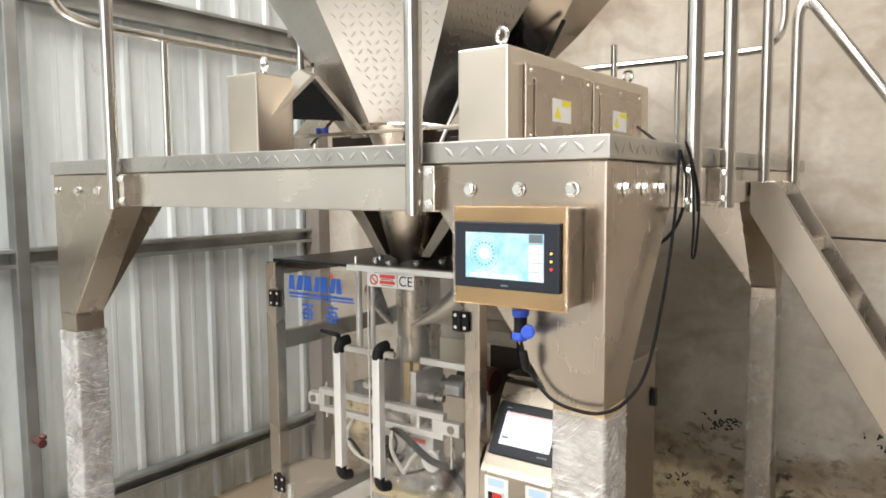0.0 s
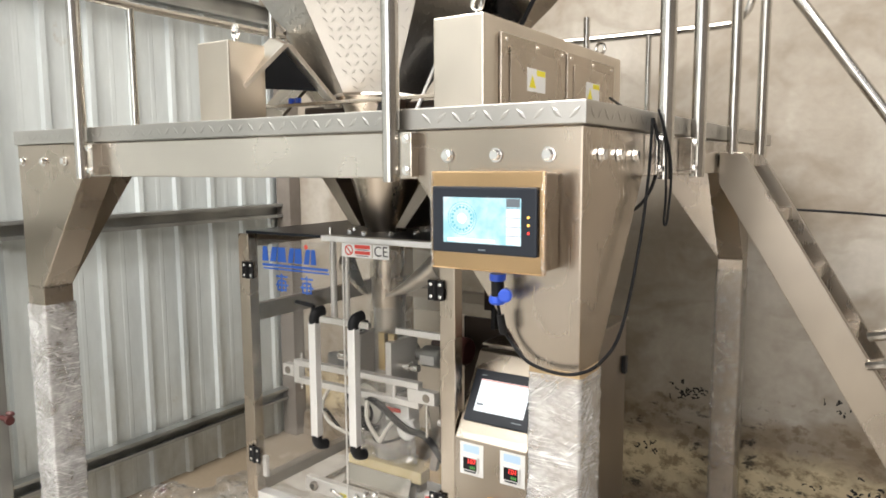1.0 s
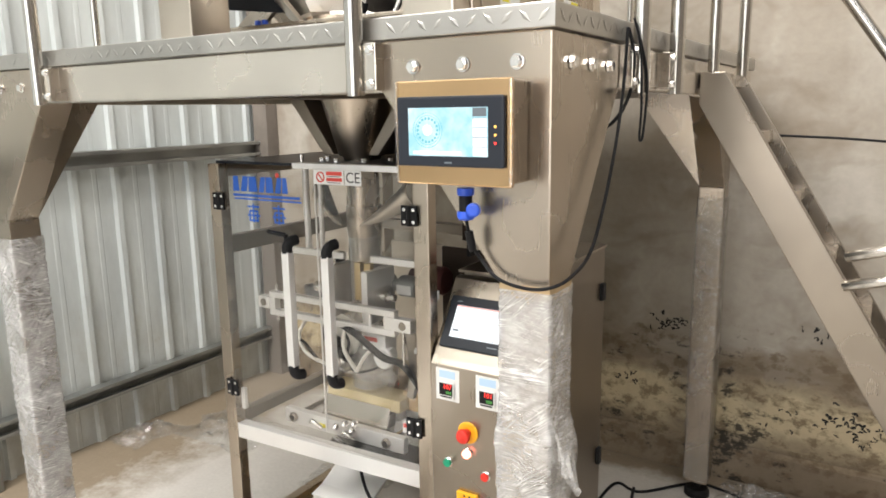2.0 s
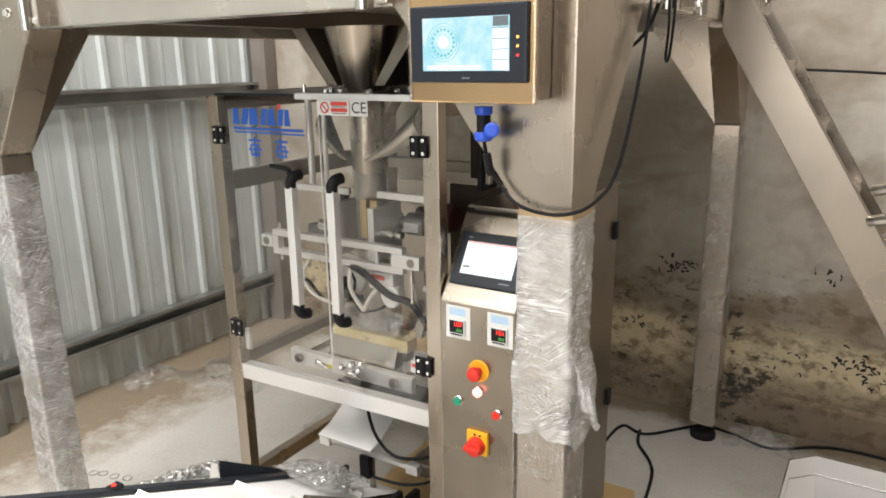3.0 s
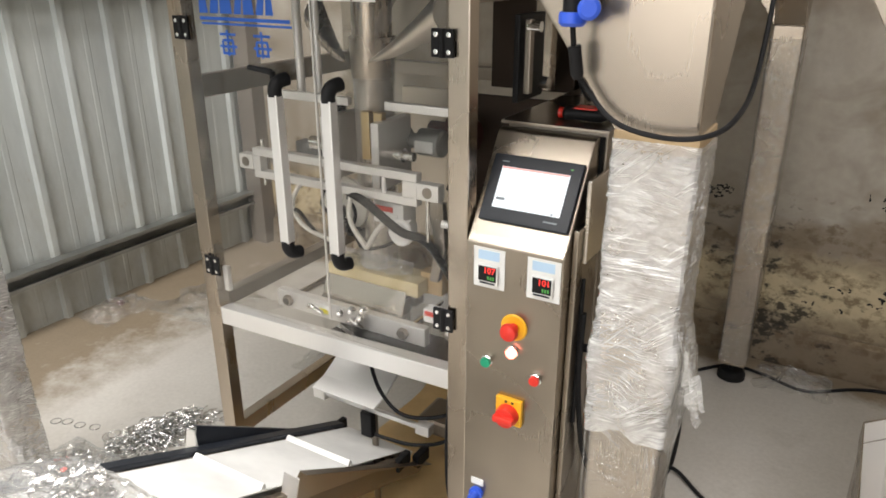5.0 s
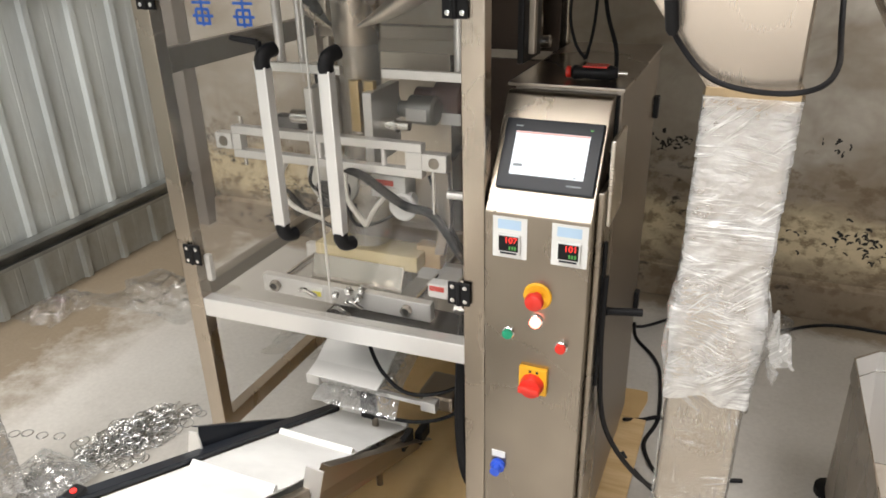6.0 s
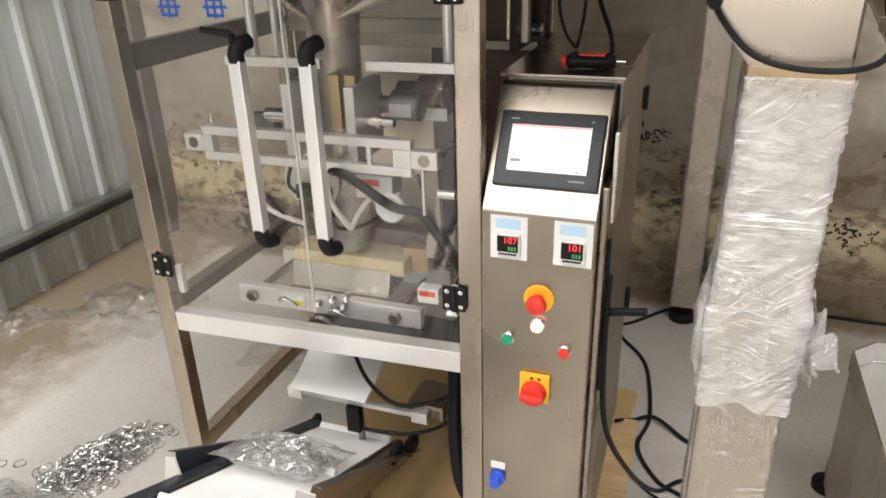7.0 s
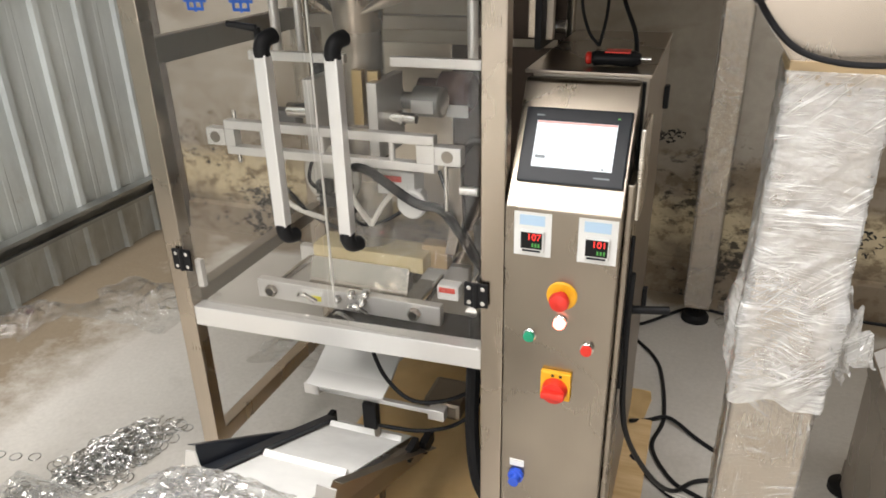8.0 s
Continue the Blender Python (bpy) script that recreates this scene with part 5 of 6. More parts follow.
cable([(-0.33, 0.70, 1.285), (-0.34, 0.74, 1.33), (-0.39, 0.85, 1.42), (-0.43, 1.0, 1.6)], 0.005, "thin black cable rising from the cabinet")
cable([(-0.43, 0.85, 1.283), (-0.42, 0.88, 1.36), (-0.43, 0.95, 1.48), (-0.45, 1.0, 1.58)], 0.004, "thin black cable on the cabinet")


# ---- the weigher on the deck ----
wg = thing("multihead_weigher", (-0.93, 0.75, DT), "stainless combination weigher with a checker-plate discharge hopper", "weigher")
HX, HY = -0.95, 0.60


def hexa(R, z, turn=30):
    return [Vector((HX + R * math.cos(radians(60 * k + turn)), HY + R * math.sin(radians(60 * k + turn)), z)) for k in range(6)]


hop = part("discharge_hopper", loft(bmesh.new(), [hexa(0.155, 2.02), hexa(0.56, 2.62), hexa(0.55, 2.62), hexa(0.15, 2.025)], caps=False), CHECKER, wg, "checker-plate discharge hopper")
bm = bmesh.new()
lo6, hi6 = hexa(0.1555, 2.02), hexa(0.5605, 2.62)
for k in range(6):
    a, b, c, d = lo6[k], lo6[(k + 1) % 6], hi6[(k + 1) % 6], hi6[k]
    mid0, mid1 = (a + b) / 2, (c + d) / 2
    u = (b - a).normalized()
    v = (mid1 - mid0).normalized()
    w = u.cross(v)
    if w.dot(mid0 - Vector((HX, HY, 2.02))) < 0:
        w = -w
    rows = int((mid1 - mid0).length / 0.026)
    for j in range(rows):
        wid = (b - a).length + ((c - d).length - (b - a).length) * j / rows
        nn = max(1, int(wid / 0.026) - 1)
        lozenges(bm, mid0 + v * (j * 0.026) - u * (nn * 0.013) + w * 0.0003 + u * (0.013 if j % 2 else 0), u, v, w, nn, 1, 0.026, 0.0105, 0.0010)
tagged(part("diamond_relief", bm, CHECKER, hop), kind="stuff")
part("outlet_ring", turned(bmesh.new(), (HX, HY, DT), (0, 0, 1), [(0.085, 0), (0.090, 0.03), (0.118, 0.098), (0.112, 0.099)], 32), STEEL, wg)
# base frame darkened in colour for the gloom beneath hood and hopper
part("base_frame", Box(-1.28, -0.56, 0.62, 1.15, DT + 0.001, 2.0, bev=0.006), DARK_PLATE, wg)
part("base_rim", Box(-1.27, -0.57, 0.42, 0.44, 1.985, 1.995, bev=0.002), STEEL, wg)
for x0, x1, y0, y1 in ((-0.512, -0.368, 0.28, 1.24), (-1.292, -1.157, 0.19, 0.33)):
    cb = part("housing", Box(x0, x1, y0, y1, DT + 0.001, 2.161, bev=0.005), STEEL_LIT, wg)
    for yy in ((y0 + 0.06, y1 - 0.06) if y1 > 1 else (y0 + 0.07,)):
        bm = torus(bmesh.new(), ((x0 + x1) / 2 + 0.02, yy, 2.196), 0.018, 0.0055, (0.3, 1, 0), 20, 8)
        rod(bm, ((x0 + x1) / 2 + 0.02, yy, 2.160), ((x0 + x1) / 2 + 0.02, yy, 2.180), 0.009)
        part("lifting_eye", bm, CHROME, cb)
for y0 in (0.350, 0.755):
    cv = part("cover", Box(-0.3675, -0.357, y0, y0 + 0.39, 1.925, 2.125, bev=0.003), STEEL, wg)
    part("cover_panel", Box(-0.3572, -0.352, y0 + 0.04, y0 + 0.35, 1.94, 2.095, bev=0.004), STEEL, cv)
    ys = y0 + 0.185
    lb = part("warning_label", Box(-0.3518, -0.351, ys - 0.055, ys + 0.055, 1.992, 2.052), STICKER, cv, "white and yellow warning label")
    part("triangle", Prism([(ys - 0.045, 2.002), (ys - 0.005, 2.002), (ys - 0.025, 2.035)], "x", -0.3508, -0.3503), STICK_YEL, lb)
    part("yellow_bar", Box(-0.3509, -0.3503, ys + 0.0, ys + 0.052, 2.035, 2.050), STICK_YEL, lb)
    for yy, zz in ((0.025, 2.110), (0.20, 2.110), (0.365, 2.110), (0.025, 1.95), (0.365, 1.95)):
        part("screw", turned(bmesh.new(), (-0.357, y0 + yy, zz), (1, 0, 0), [(0.005, 0), (0.005, 0.002)], 8), CHROME, cv)


def hood(x, y, z, wdt, h, dep, rz, rise=0):
    """A bent-plate roof chute, ridge along its depth."""
    bm = bmesh.new()
    t = 0.004
    prism(bm, [(-wdt / 2, -h), (-wdt / 2 + 0.006, -h - 0.01), (0, -t * 1.6), (wdt / 2 - 0.006, -h - 0.01), (wdt / 2, -h), (0.012, 0), (-0.012, 0)], "y", 0, dep, 0.001)
    bmesh.ops.transform(bm, matrix=Matrix.Translation((x, y, z)) @ Matrix.Rotation(radians(rz), 4, "Z") @ Matrix.Rotation(radians(rise), 4, "X"), verts=bm.verts)
    return bm


# dark plate and block paint the shade inside the hood and beside the hopper
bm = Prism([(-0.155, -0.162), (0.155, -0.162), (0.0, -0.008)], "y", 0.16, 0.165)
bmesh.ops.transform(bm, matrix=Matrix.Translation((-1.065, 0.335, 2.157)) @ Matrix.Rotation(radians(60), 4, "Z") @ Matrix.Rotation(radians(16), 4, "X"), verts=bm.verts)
part("dark_chute_back", bm, BEZEL, wg)
part("dark_gap_block", Box(-0.84, -0.60, 0.80, 1.10, 2.001, 2.25, bev=0.01), BEZEL, wg, "dark block added for the shaded gap beside the hopper")
part("chute_hood", hood(-1.065, 0.335, 2.157, 0.34, 0.17, 0.20, 58, 14), STEEL_LIT, wg)
part("chute_hood", hood(-1.33, 0.78, 2.15, 0.34, 0.17, 0.26, 70), STEEL, wg)
part("dark_chute_back", Box(-1.17, -1.01, 0.60, 0.605, 1.99, 2.13, bev=0.002), STEEL_DK, wg)
for x, y, z, s in ((-0.76, 1.06, 2.24, 1), (-1.25, 1.15, 2.24, 1)):
    bm = bmesh.new()
    ring = lambda a, b, zz: [Vector((x + p * a, y + q * b, zz)) for p, q in ((-1, -0.5), (-0.5, -1), (0.5, -1), (1, -0.5), (1, 0.5), (0.5, 1), (-0.5, 1), (-1, 0.5))]
    loft(bm, [ring(0.07, 0.07, z), ring(0.17, 0.15, z + 0.10), ring(0.27, 0.24, z + 0.22), ring(0.27, 0.24, z + 0.5)])
    part("feed_bucket", bm, STEEL, wg)
for a, b, r, m in (((-0.757, 0.62, 2.36), (-0.842, 0.50, 1.96), 0.021, BLACK), ((-0.70, 0.62, 2.16), (-0.77, 0.56, 1.95), 0.006, ALU), ((-0.55, 0.95, 2.36), (-0.66, 0.9, 2.12), 0.008, BLACK),
                   ((-1.26, 0.45, 2.32), (-1.18, 0.45, 2.22), 0.014, STEEL_DK), ((-0.52, 1.3, 2.33), (-0.52, 1.3, 2.05), 0.012, TUBE), ((-1.30, 0.5, 2.20), (-1.30, 0.5, 2.33), 0.012, TUBE)):
    part("strut", Rod(a, b, r), m, wg)
part("strut_joint", Box(-0.775, -0.74, 0.60, 0.64, 2.34, 2.40, bev=0.005), ALU, wg)
part("strut_joint", Box(-1.285, -1.25, 0.43, 0.47, 2.31, 2.35, bev=0.005), STEEL_DK, wg)
for x in (-1.22, -1.19):
    part("fitting", Rod((x, 0.50, 2.001), (x, 0.50, 2.02), 0.01), BLUE, wg)
part("valve_body", Box(-0.70, -0.57, 0.50, 0.61, DT + 0.001, 1.97, bev=0.008), BLACK, wg)

# ---- the take-off conveyor ----
CXM, CA = -0.975, math.atan(0.47)
YE, YT = 0.64, -1.45                 # low end under the machine, high end


def belt_z(y):
    return 0.228 + 0.47 * (0.588 - y)


con = thing("takeoff_conveyor", (CXM, 0.0, 0), "inclined take-off conveyor with a white flighted belt", "conveyor")
RBT = 0.035


def loop(s):
    """Place and turn along the closed belt line: distance to y, z and angle."""
    L = (YE - YT) / math.cos(CA)
    arc = math.pi * RBT
    s %= 2 * (L + arc)
    d, n = Vector((0, -math.cos(CA), math.sin(CA))), Vector((0, math.sin(CA), math.cos(CA)))
    p0 = Vector((0, YE, belt_z(YE)))
    if s < L:
        return p0 + d * s, 0.0
    if s < L + arc:
        a = (s - L) / RBT
        return p0 + d * L - n * RBT + n * RBT * math.cos(a) + d * RBT * math.sin(a), a
    if s < 2 * L + arc:
        return p0 + d * (2 * L + arc - s) - n * 2 * RBT, math.pi
    a = (s - 2 * L - arc) / RBT
    return p0 - n * RBT - n * RBT * math.cos(a) - d * RBT * math.sin(a), math.pi + a


LOOP = 2 * ((YE - YT) / math.cos(CA) + math.pi * RBT)
bm = bmesh.new()
pts = []
L1 = (YE - YT) / math.cos(CA)
for s in [L1 * k / 8 for k in range(9)] + [L1 + math.pi * RBT * k / 8 for k in range(1, 8)] + [L1 + math.pi * RBT + L1 * k / 8 for k in range(9)] + [2 * L1 + math.pi * RBT * (1 + k / 8) for k in range(1, 8)]:
    pts.append(loop(s)[0])
rows = [[bm.verts.new((x, p.y, p.z)) for p in pts] for x in (CXM - 0.115, CXM + 0.115)]
for i in range(len(pts)):
    j = (i + 1) % len(pts)
    bm.faces.new((rows[0][i], rows[0][j], rows[1][j], rows[1][i]))
bmesh.ops.recalc_face_normals(bm, faces=bm.faces)
bmesh.ops.solidify(bm, geom=bm.faces[:], thickness=0.003)
belt = part("belt", bm, BELT, con, "white flighted belt")


def along(y, up):
    return (y + up * math.sin(CA), belt_z(y) + up * math.cos(CA))


for s, xo in ((-1, CXM - 0.13), (1, CXM + 0.13)):
    poly = [along(YE - 0.04, -0.065), along(YE - 0.04, -0.005), along(YT + 0.02, -0.005), along(YT + 0.02, -0.065)]
    xa, xb = sorted((xo, xo + s * 0.022))
    part("side_frame", Prism(poly, "x", xa, xb, 0.003), STEEL_DK, con)
    part("roller", Rod((CXM - 0.116, *along(YE if s < 0 else YT, -RBT)), (CXM + 0.116, *along(YE if s < 0 else YT, -RBT)), RBT - 0.004, n=20), STEEL, con)


def guard(x0, lean, y0, y1, h0, h1, s):
    """A side guard panel that leans outwards, with a folded top lip."""
    bm = bmesh.new()
    A, B = Vector((x0, *along(y0, -0.075))), Vector((x0, *along(y1, -0.10)))
    C, D = Vector((x0 + s * lean, *along(y1, h1))), Vector((x0 + s * lean * 0.5, *along(y0, h0)))
    E2, F = C + Vector((s * 0.022, 0, -0.004)), D + Vector((s * 0.022, 0, -0.004))
    v = [bm.verts.new(p) for p in (A, B, C, D, E2, F)]
    bm.faces.new((v[0], v[1], v[2], v[3]))
    bm.faces.new((v[3], v[2], v[4], v[5]))
    bmesh.ops.recalc_face_normals(bm, faces=bm.faces)
    bmesh.ops.solidify(bm, geom=bm.faces[:], thickness=0.002)
    return bm


part("side_guard", guard(CXM - 0.135, 0.035, 0.70, 0.09, -0.034, 0.058, -1), BEZEL, con, "dark side guard panel")
part("side_guard", guard(CXM + 0.135, 0.035, 0.70, 0.09, -0.034, 0.058, 1), STEEL_DK, con, "dull steel side guard panel")
zg = belt_z(0.09)
part("guard_return", Prism([(CXM - 0.205, zg - 0.08), (CXM - 0.172, zg + 0.060), (CXM - 0.148, zg + 0.062), (CXM - 0.133, zg - 0.045)], "y", 0.084, 0.088), ALU, con, "pale folded end of the guard")
part("guard_return", Prism([(CXM + 0.168, zg - 0.05), (CXM + 0.194, zg + 0.058), (CXM + 0.150, zg + 0.062), (CXM + 0.125, zg - 0.045)], "y", 0.084, 0.088), ALU, con, "pale folded end of the guard")
for x, y, r in ((CXM + 0.152, 0.56, 0.010), (CXM + 0.160, 0.65, 0.012), (CXM - 0.150, 0.64, 0.010)):
    yb, zb = along(y, 0.0)
    part("guard_clamp", Box(x - r, x + r, yb - 0.035, yb + 0.03, zb - 0.03, zb + r, bev=0.005), BLACK, con)
part("belt_lip", Prism([along(0.62, 0.002), along(0.62, 0.014), along(-0.6, 0.014), along(-0.6, 0.002)], "x", CXM - 0.150, CXM - 0.117, 0.002), BEZEL, con, "dark edge strip beside the belt")
for x in (CXM - 0.14, CXM + 0.14):
    for y in (0.0, -1.1):
        lg = part("leg", Box(x - 0.02, x + 0.02, y - 0.02, y + 0.02, 0.03, belt_z(y) - 0.05, bev=0.003), STEEL_DK, con)
        part("foot", turned(bmesh.new(), (x, y, 0), (0, 0, 1), [(0.03, 0), (0.03, 0.012), (0.012, 0.02), (0.012, 0.032)]), RUBBER, lg)
part("drive_motor", Rod((CXM + 0.16, *along(YT + 0.1, -0.05)), (CXM + 0.30, *along(YT + 0.1, -0.05)), 0.05, n=24), MOTOR, con)
sl = part("sensor_lamp", Box(CXM - 0.148, CXM - 0.120, -0.262, -0.225, along(-0.245, 0.012)[1], along(-0.245, 0.026)[1], bev=0.003), BLACK, con, "small black sensor with a red light")
part("lens", Rod((CXM - 0.134, -0.244, along(-0.245, 0.024)[1]), (CXM - 0.134, -0.244, along(-0.245, 0.029)[1]), 0.006), LED_RED, sl)
FLIGHTS = []
NF = 14
for k in range(NF):
    bm = bmesh.new()
    prism(bm, [(-0.010, 0.0), (0.010, 0.0), (0.003, 0.014), (-0.003, 0.015)], "x", -0.112, 0.112, 0.0015)
    me = bpy.data.meshes.new("flight")
    bm.to_mesh(me)
    bm.free()
    me.materials.append(BELT)
    f = new("flight", me)
    f.parent = con
    FLIGHTS.append((f, k))


# ---- bags of rings ----
FBX, FBY = -1.89, 0.17     # a filled bag that lies on the floor

def bag_mesh(seed):
    bm = bmesh.new()
    nx, ny = 26, 20
    for s in (1, -1):
        grid = []
        for i in range(nx + 1):
            row = []
            for j in range(ny + 1):
                u, v = 2 * i / nx - 1, 2 * j / ny - 1
                d = max(0.0, 1 - abs(u) ** 2.6) ** 0.6 * max(0.0, 1 - (v / 0.86) ** 2 if abs(v) < 0.86 else 0.0) ** 0.55
                crease = noise.noise(Vector((u * 5 + seed, v * 5, s))) + 0.7 * noise.noise(Vector((u * 13, v * 13 + seed, s * 3)))
                x, y = u * 0.137 * (1 - 0.10 * (1 - abs(v))), v * 0.112 + 0.008 * noise.noise(Vector((u * 3, seed, v)))
                z = s * d * (0.038 + 0.017 * crease) + 0.004 * noise.noise(Vector((u * 9 + seed, v * 9, 5.0))) * (1 - d)
                row.append(bm.verts.new((x, y, z + (0.0004 * s))))
            grid.append(row)
        for i in range(nx):
            for j in range(ny):
                q = (grid[i][j], grid[i + 1][j], grid[i + 1][j + 1], grid[i][j + 1])
                bm.faces.new(q if s > 0 else q[::-1])
    return bm


def bag(seed, at):
    b = thing("bag_of_rings", at, "sealed clear plastic bag filled with shiny metal rings", "bag", "filled bags")
    rnd = random.Random(seed)
    ob = part("film", bmesh_shift(bag_mesh(seed), at), FILM, b, "crinkled clear film")
    bm = bmesh.new()
    for i in range(70):
        u, v = rnd.uniform(-0.09, 0.09), rnd.uniform(-0.062, 0.062)
        h = 0.024 * (1 - (u / 0.13) ** 2) * (1 - (v / 0.1) ** 2)
        n = Vector((rnd.gauss(0, 0.5), rnd.gauss(0, 0.5), 1))
        torus(bm, Vector((u, v, rnd.uniform(-h, h))) + Vector(at), rnd.choice((0.016, 0.018)), 0.002, n, 14, 5)
    tagged(part("contents", bm, RING, b, "loose chrome rings"), kind="stuff")
    return b


def bmesh_shift(bm, at):
    bmesh.ops.translate(bm, verts=bm.verts, vec=Vector(at))
    return bm


part("strain_relief", turned(bmesh.new(), (-0.149, -0.036, 1.512), (0.12, 0.14, -1), [(0.008, 0), (0.008, 0.034), (0.005, 0.040)], 14), BLACK, plug, "black strain relief sleeve")
bag(21, (FBX, FBY, 0.046))
BAG_A = bag(3, (-0.97, 0.28, 0.45))
BAG_B = bag(8, (-0.97, 0.64, 0.70))

# spilled rings on the floor
rnd = random.Random(5)
bm = bmesh.new()
for i in range(340):
    u, v = rnd.gauss(0, 0.42), rnd.gauss(0, 0.42)
    q = math.hypot(u, v)
    if q > 1.0:
        continue
    # an oblong heap that runs towards the conveyor
    x, y = -1.835 + 0.145 * u + 0.03 * v, 0.46 + 0.05 * u + 0.22 * v
    h = 0.045 * (1 - q) ** 1.1
    torus(bm, (x, y, 0.004 + rnd.uniform(0.1, 1) * h), rnd.choice((0.020, 0.022)), 0.0016, (rnd.gauss(0, 0.3), rnd.gauss(0, 0.3), 1), 18, 5)
for x, y in ((-2.08, 0.38), (-2.14, 0.36), (-2.20, 0.35), (-2.05, 0.30), (-2.24, 0.33), (-1.70, 0.66)):
    torus(bm, (x, y, 0.003), 0.018, 0.0017, (0.05, 0.05, 1), 18, 5)
solo("ring_heap", bm, RING, (-1.9, 0.46, 0), "heap of loose shiny steel rings on the floor", "rings", kind="stuff")

# ---- under and beside the machine ----
rnd = random.Random(2)
bm = bmesh.new()
nx, ny = 24, 18
gr = [[bm.verts.new((-1.16 + 0.92 * i / nx + (0.02 * noise.noise(Vector((j * 0.6, 1, i * 0.1))) if i in (0, nx) else 0), 0.36 + 1.0 * j / ny + (0.03 * noise.noise(Vector((i * 0.7, 3, 0))) if j in (0, ny) else 0),
                       0.006 + 0.008 * abs(noise.noise(Vector((i * 0.35, j * 0.35, 2)))))) for j in range(ny + 1)] for i in range(nx + 1)]
for i in range(nx):
    for j in range(ny):
        bm.faces.new((gr[i][j], gr[i + 1][j], gr[i + 1][j + 1], gr[i][j + 1])).smooth = True
bmesh.ops.solidify(bm, geom=bm.faces[:], thickness=0.004)
solo("cardboard_sheet", bm, CARD, (-0.7, 0.86, 0), "creased brown cardboard sheet under the machine", "cardboard")
pr = thing("cardboard_print", (-0.80, 0.52, 0.018), "faint red printed bars on the cardboard", "print")
for i in range(5):
    part("print_bar", Box(-0.86 + i * 0.035, -0.838 + i * 0.035, 0.475, 0.515, 0.0185, 0.0195), SIGN_RED, pr)
pb = thing("plywood_board", (-0.26, 0.9, 0), "strip of plywood under the cabinet edge", "board")
part("board", Box(-0.30, -0.215, 0.55, 1.16, 0.014, 0.032, bev=0.003), PLY, pb)

for pts, lab in (([(-0.42, 1.16, 0.10), (-0.46, 1.30, 0.02), (-0.47, 1.6, 0.007), (-0.45, 1.84, 0.007), (-0.33, 1.82, 0.007), (-0.14, 2.02, 0.007), (0.0, 2.02, 0.007), (0.167, 1.97, 0.007), (0.337, 2.08, 0.007), (0.46, 2.12, 0.007), (0.7, 2.12, 0.007), (1.4, 2.12, 0.007)], "thick black power cable along the foot of the wall"),
                 ([(-0.36, 1.82, 0.018), (-0.335, 1.72, 0.007), (-0.25, 1.60, 0.007), (-0.208, 1.48, 0.007), (-0.18, 1.22, 0.007), (-0.205, 1.06, 0.007), (-0.14, 0.925, 0.007), (-0.06, 0.875, 0.007), (0.10, 0.80, 0.007)], "black cable curling over the floor"),
                 ([(-0.277, 0.47, 0.90), (-0.277, 0.475, 0.70), (-0.265, 0.55, 0.45), (-0.20, 0.70, 0.20), (-0.13, 0.85, 0.03), (-0.06, 0.94, 0.010), (0.10, 1.0, 0.008)], "black cable hanging from the cabinet to the floor"),
                 ([(-0.283, 1.12, 0.045), (-0.23, 1.19, 0.008), (-0.163, 1.207, 0.020), (-0.064, 1.135, 0.007), (0.05, 1.05, 0.007)], "loop of black cable on the floor"),
                 ([(-0.262, 0.96, 0.04), (-0.21, 0.92, 0.008), (-0.13, 0.85, 0.007), (-0.05, 0.83, 0.007), (0.1, 0.70, 0.007)], "black cable on the floor")):
    cable(pts, 0.0068, lab)
ct = thing("cable_ties", (-0.14, 0.86, 0.01), "white cable ties round the floor cables", "cable tie")
for k in range(4):
    part("tie", Hose([(-0.15, 0.86, 0.012), (-0.10 + 0.02 * k, 0.84 - 0.02 * k, 0.03), (-0.05 + 0.01 * k, 0.84 - 0.035 * k, 0.008)], 0.0015, 6, 5), HOSE, ct)

# feed hopper of the elevator
bn = thing("feed_hopper", (0.65, 0.75, 0), "stainless steel feed hopper on low feet", "hopper")
BX0, BX1, BY0, BY1, BZ = 0.312, 1.05, 0.30, 1.076, 0.50


def octagon(i, z, cut=0.065):
    """The outline of the hopper with cut corners, drawn in by i at a height."""
    a, b, c, d, k = BX0 + i, BX1 - i, BY0 + i, BY1 - i, cut
    return [Vector(p) for p in ((a, c + k, z), (a + k, c, z), (b - k, c, z), (b, c + k, z), (b, d - k, z), (b - k, d, z), (a + k, d, z), (a, d - k, z))]


# dark shell and pale inside put shade and light into one steel's colour
part("shell", loft(bmesh.new(), [octagon(0.008, 0.055), octagon(0.004, BZ - 0.064), octagon(0.0, BZ - 0.060), octagon(0, BZ), octagon(0.0035, BZ)], caps=False), STEEL_DIM, bn)
part("lit_inner_walls", loft(bmesh.new(), [octagon(0.0037, BZ - 0.001), octagon(0.0047, BZ - 0.060), octagon(0.03, 0.152)], caps=False), ALU, bn, "inner walls, coloured paler for the light that falls on them")
bm = bmesh.new()
fold = octagon(0.006, BZ - 0.0615)
for a, b in zip(fold, fold[1:] + fold[:1]):
    rod(bm, a, b, 0.0022, n=6)
part("fold_seam", bm, CHROME, bn, "bright folded seam under the collar")
part("shell_bottom", Box(BX0 + 0.03, BX1 - 0.03, BY0 + 0.03, BY1 - 0.03, 0.138, 0.152, bev=0.003), STEEL_DK, bn)
for x in (BX0 + 0.033, BX1 - 0.12):
    for y in (BY0 + 0.12, BY1 - 0.026):
        lg = part("leg", Box(x - 0.014, x + 0.014, y - 0.014, y + 0.014, 0.045, 0.10, bev=0.002), STEEL_DK, bn)
        part("foot", turned(bmesh.new(), (x, y, 0), (0, 0, 1), [(0.045, 0), (0.045, 0.02), (0.02, 0.03), (0.012, 0.05)]), RUBBER, lg)


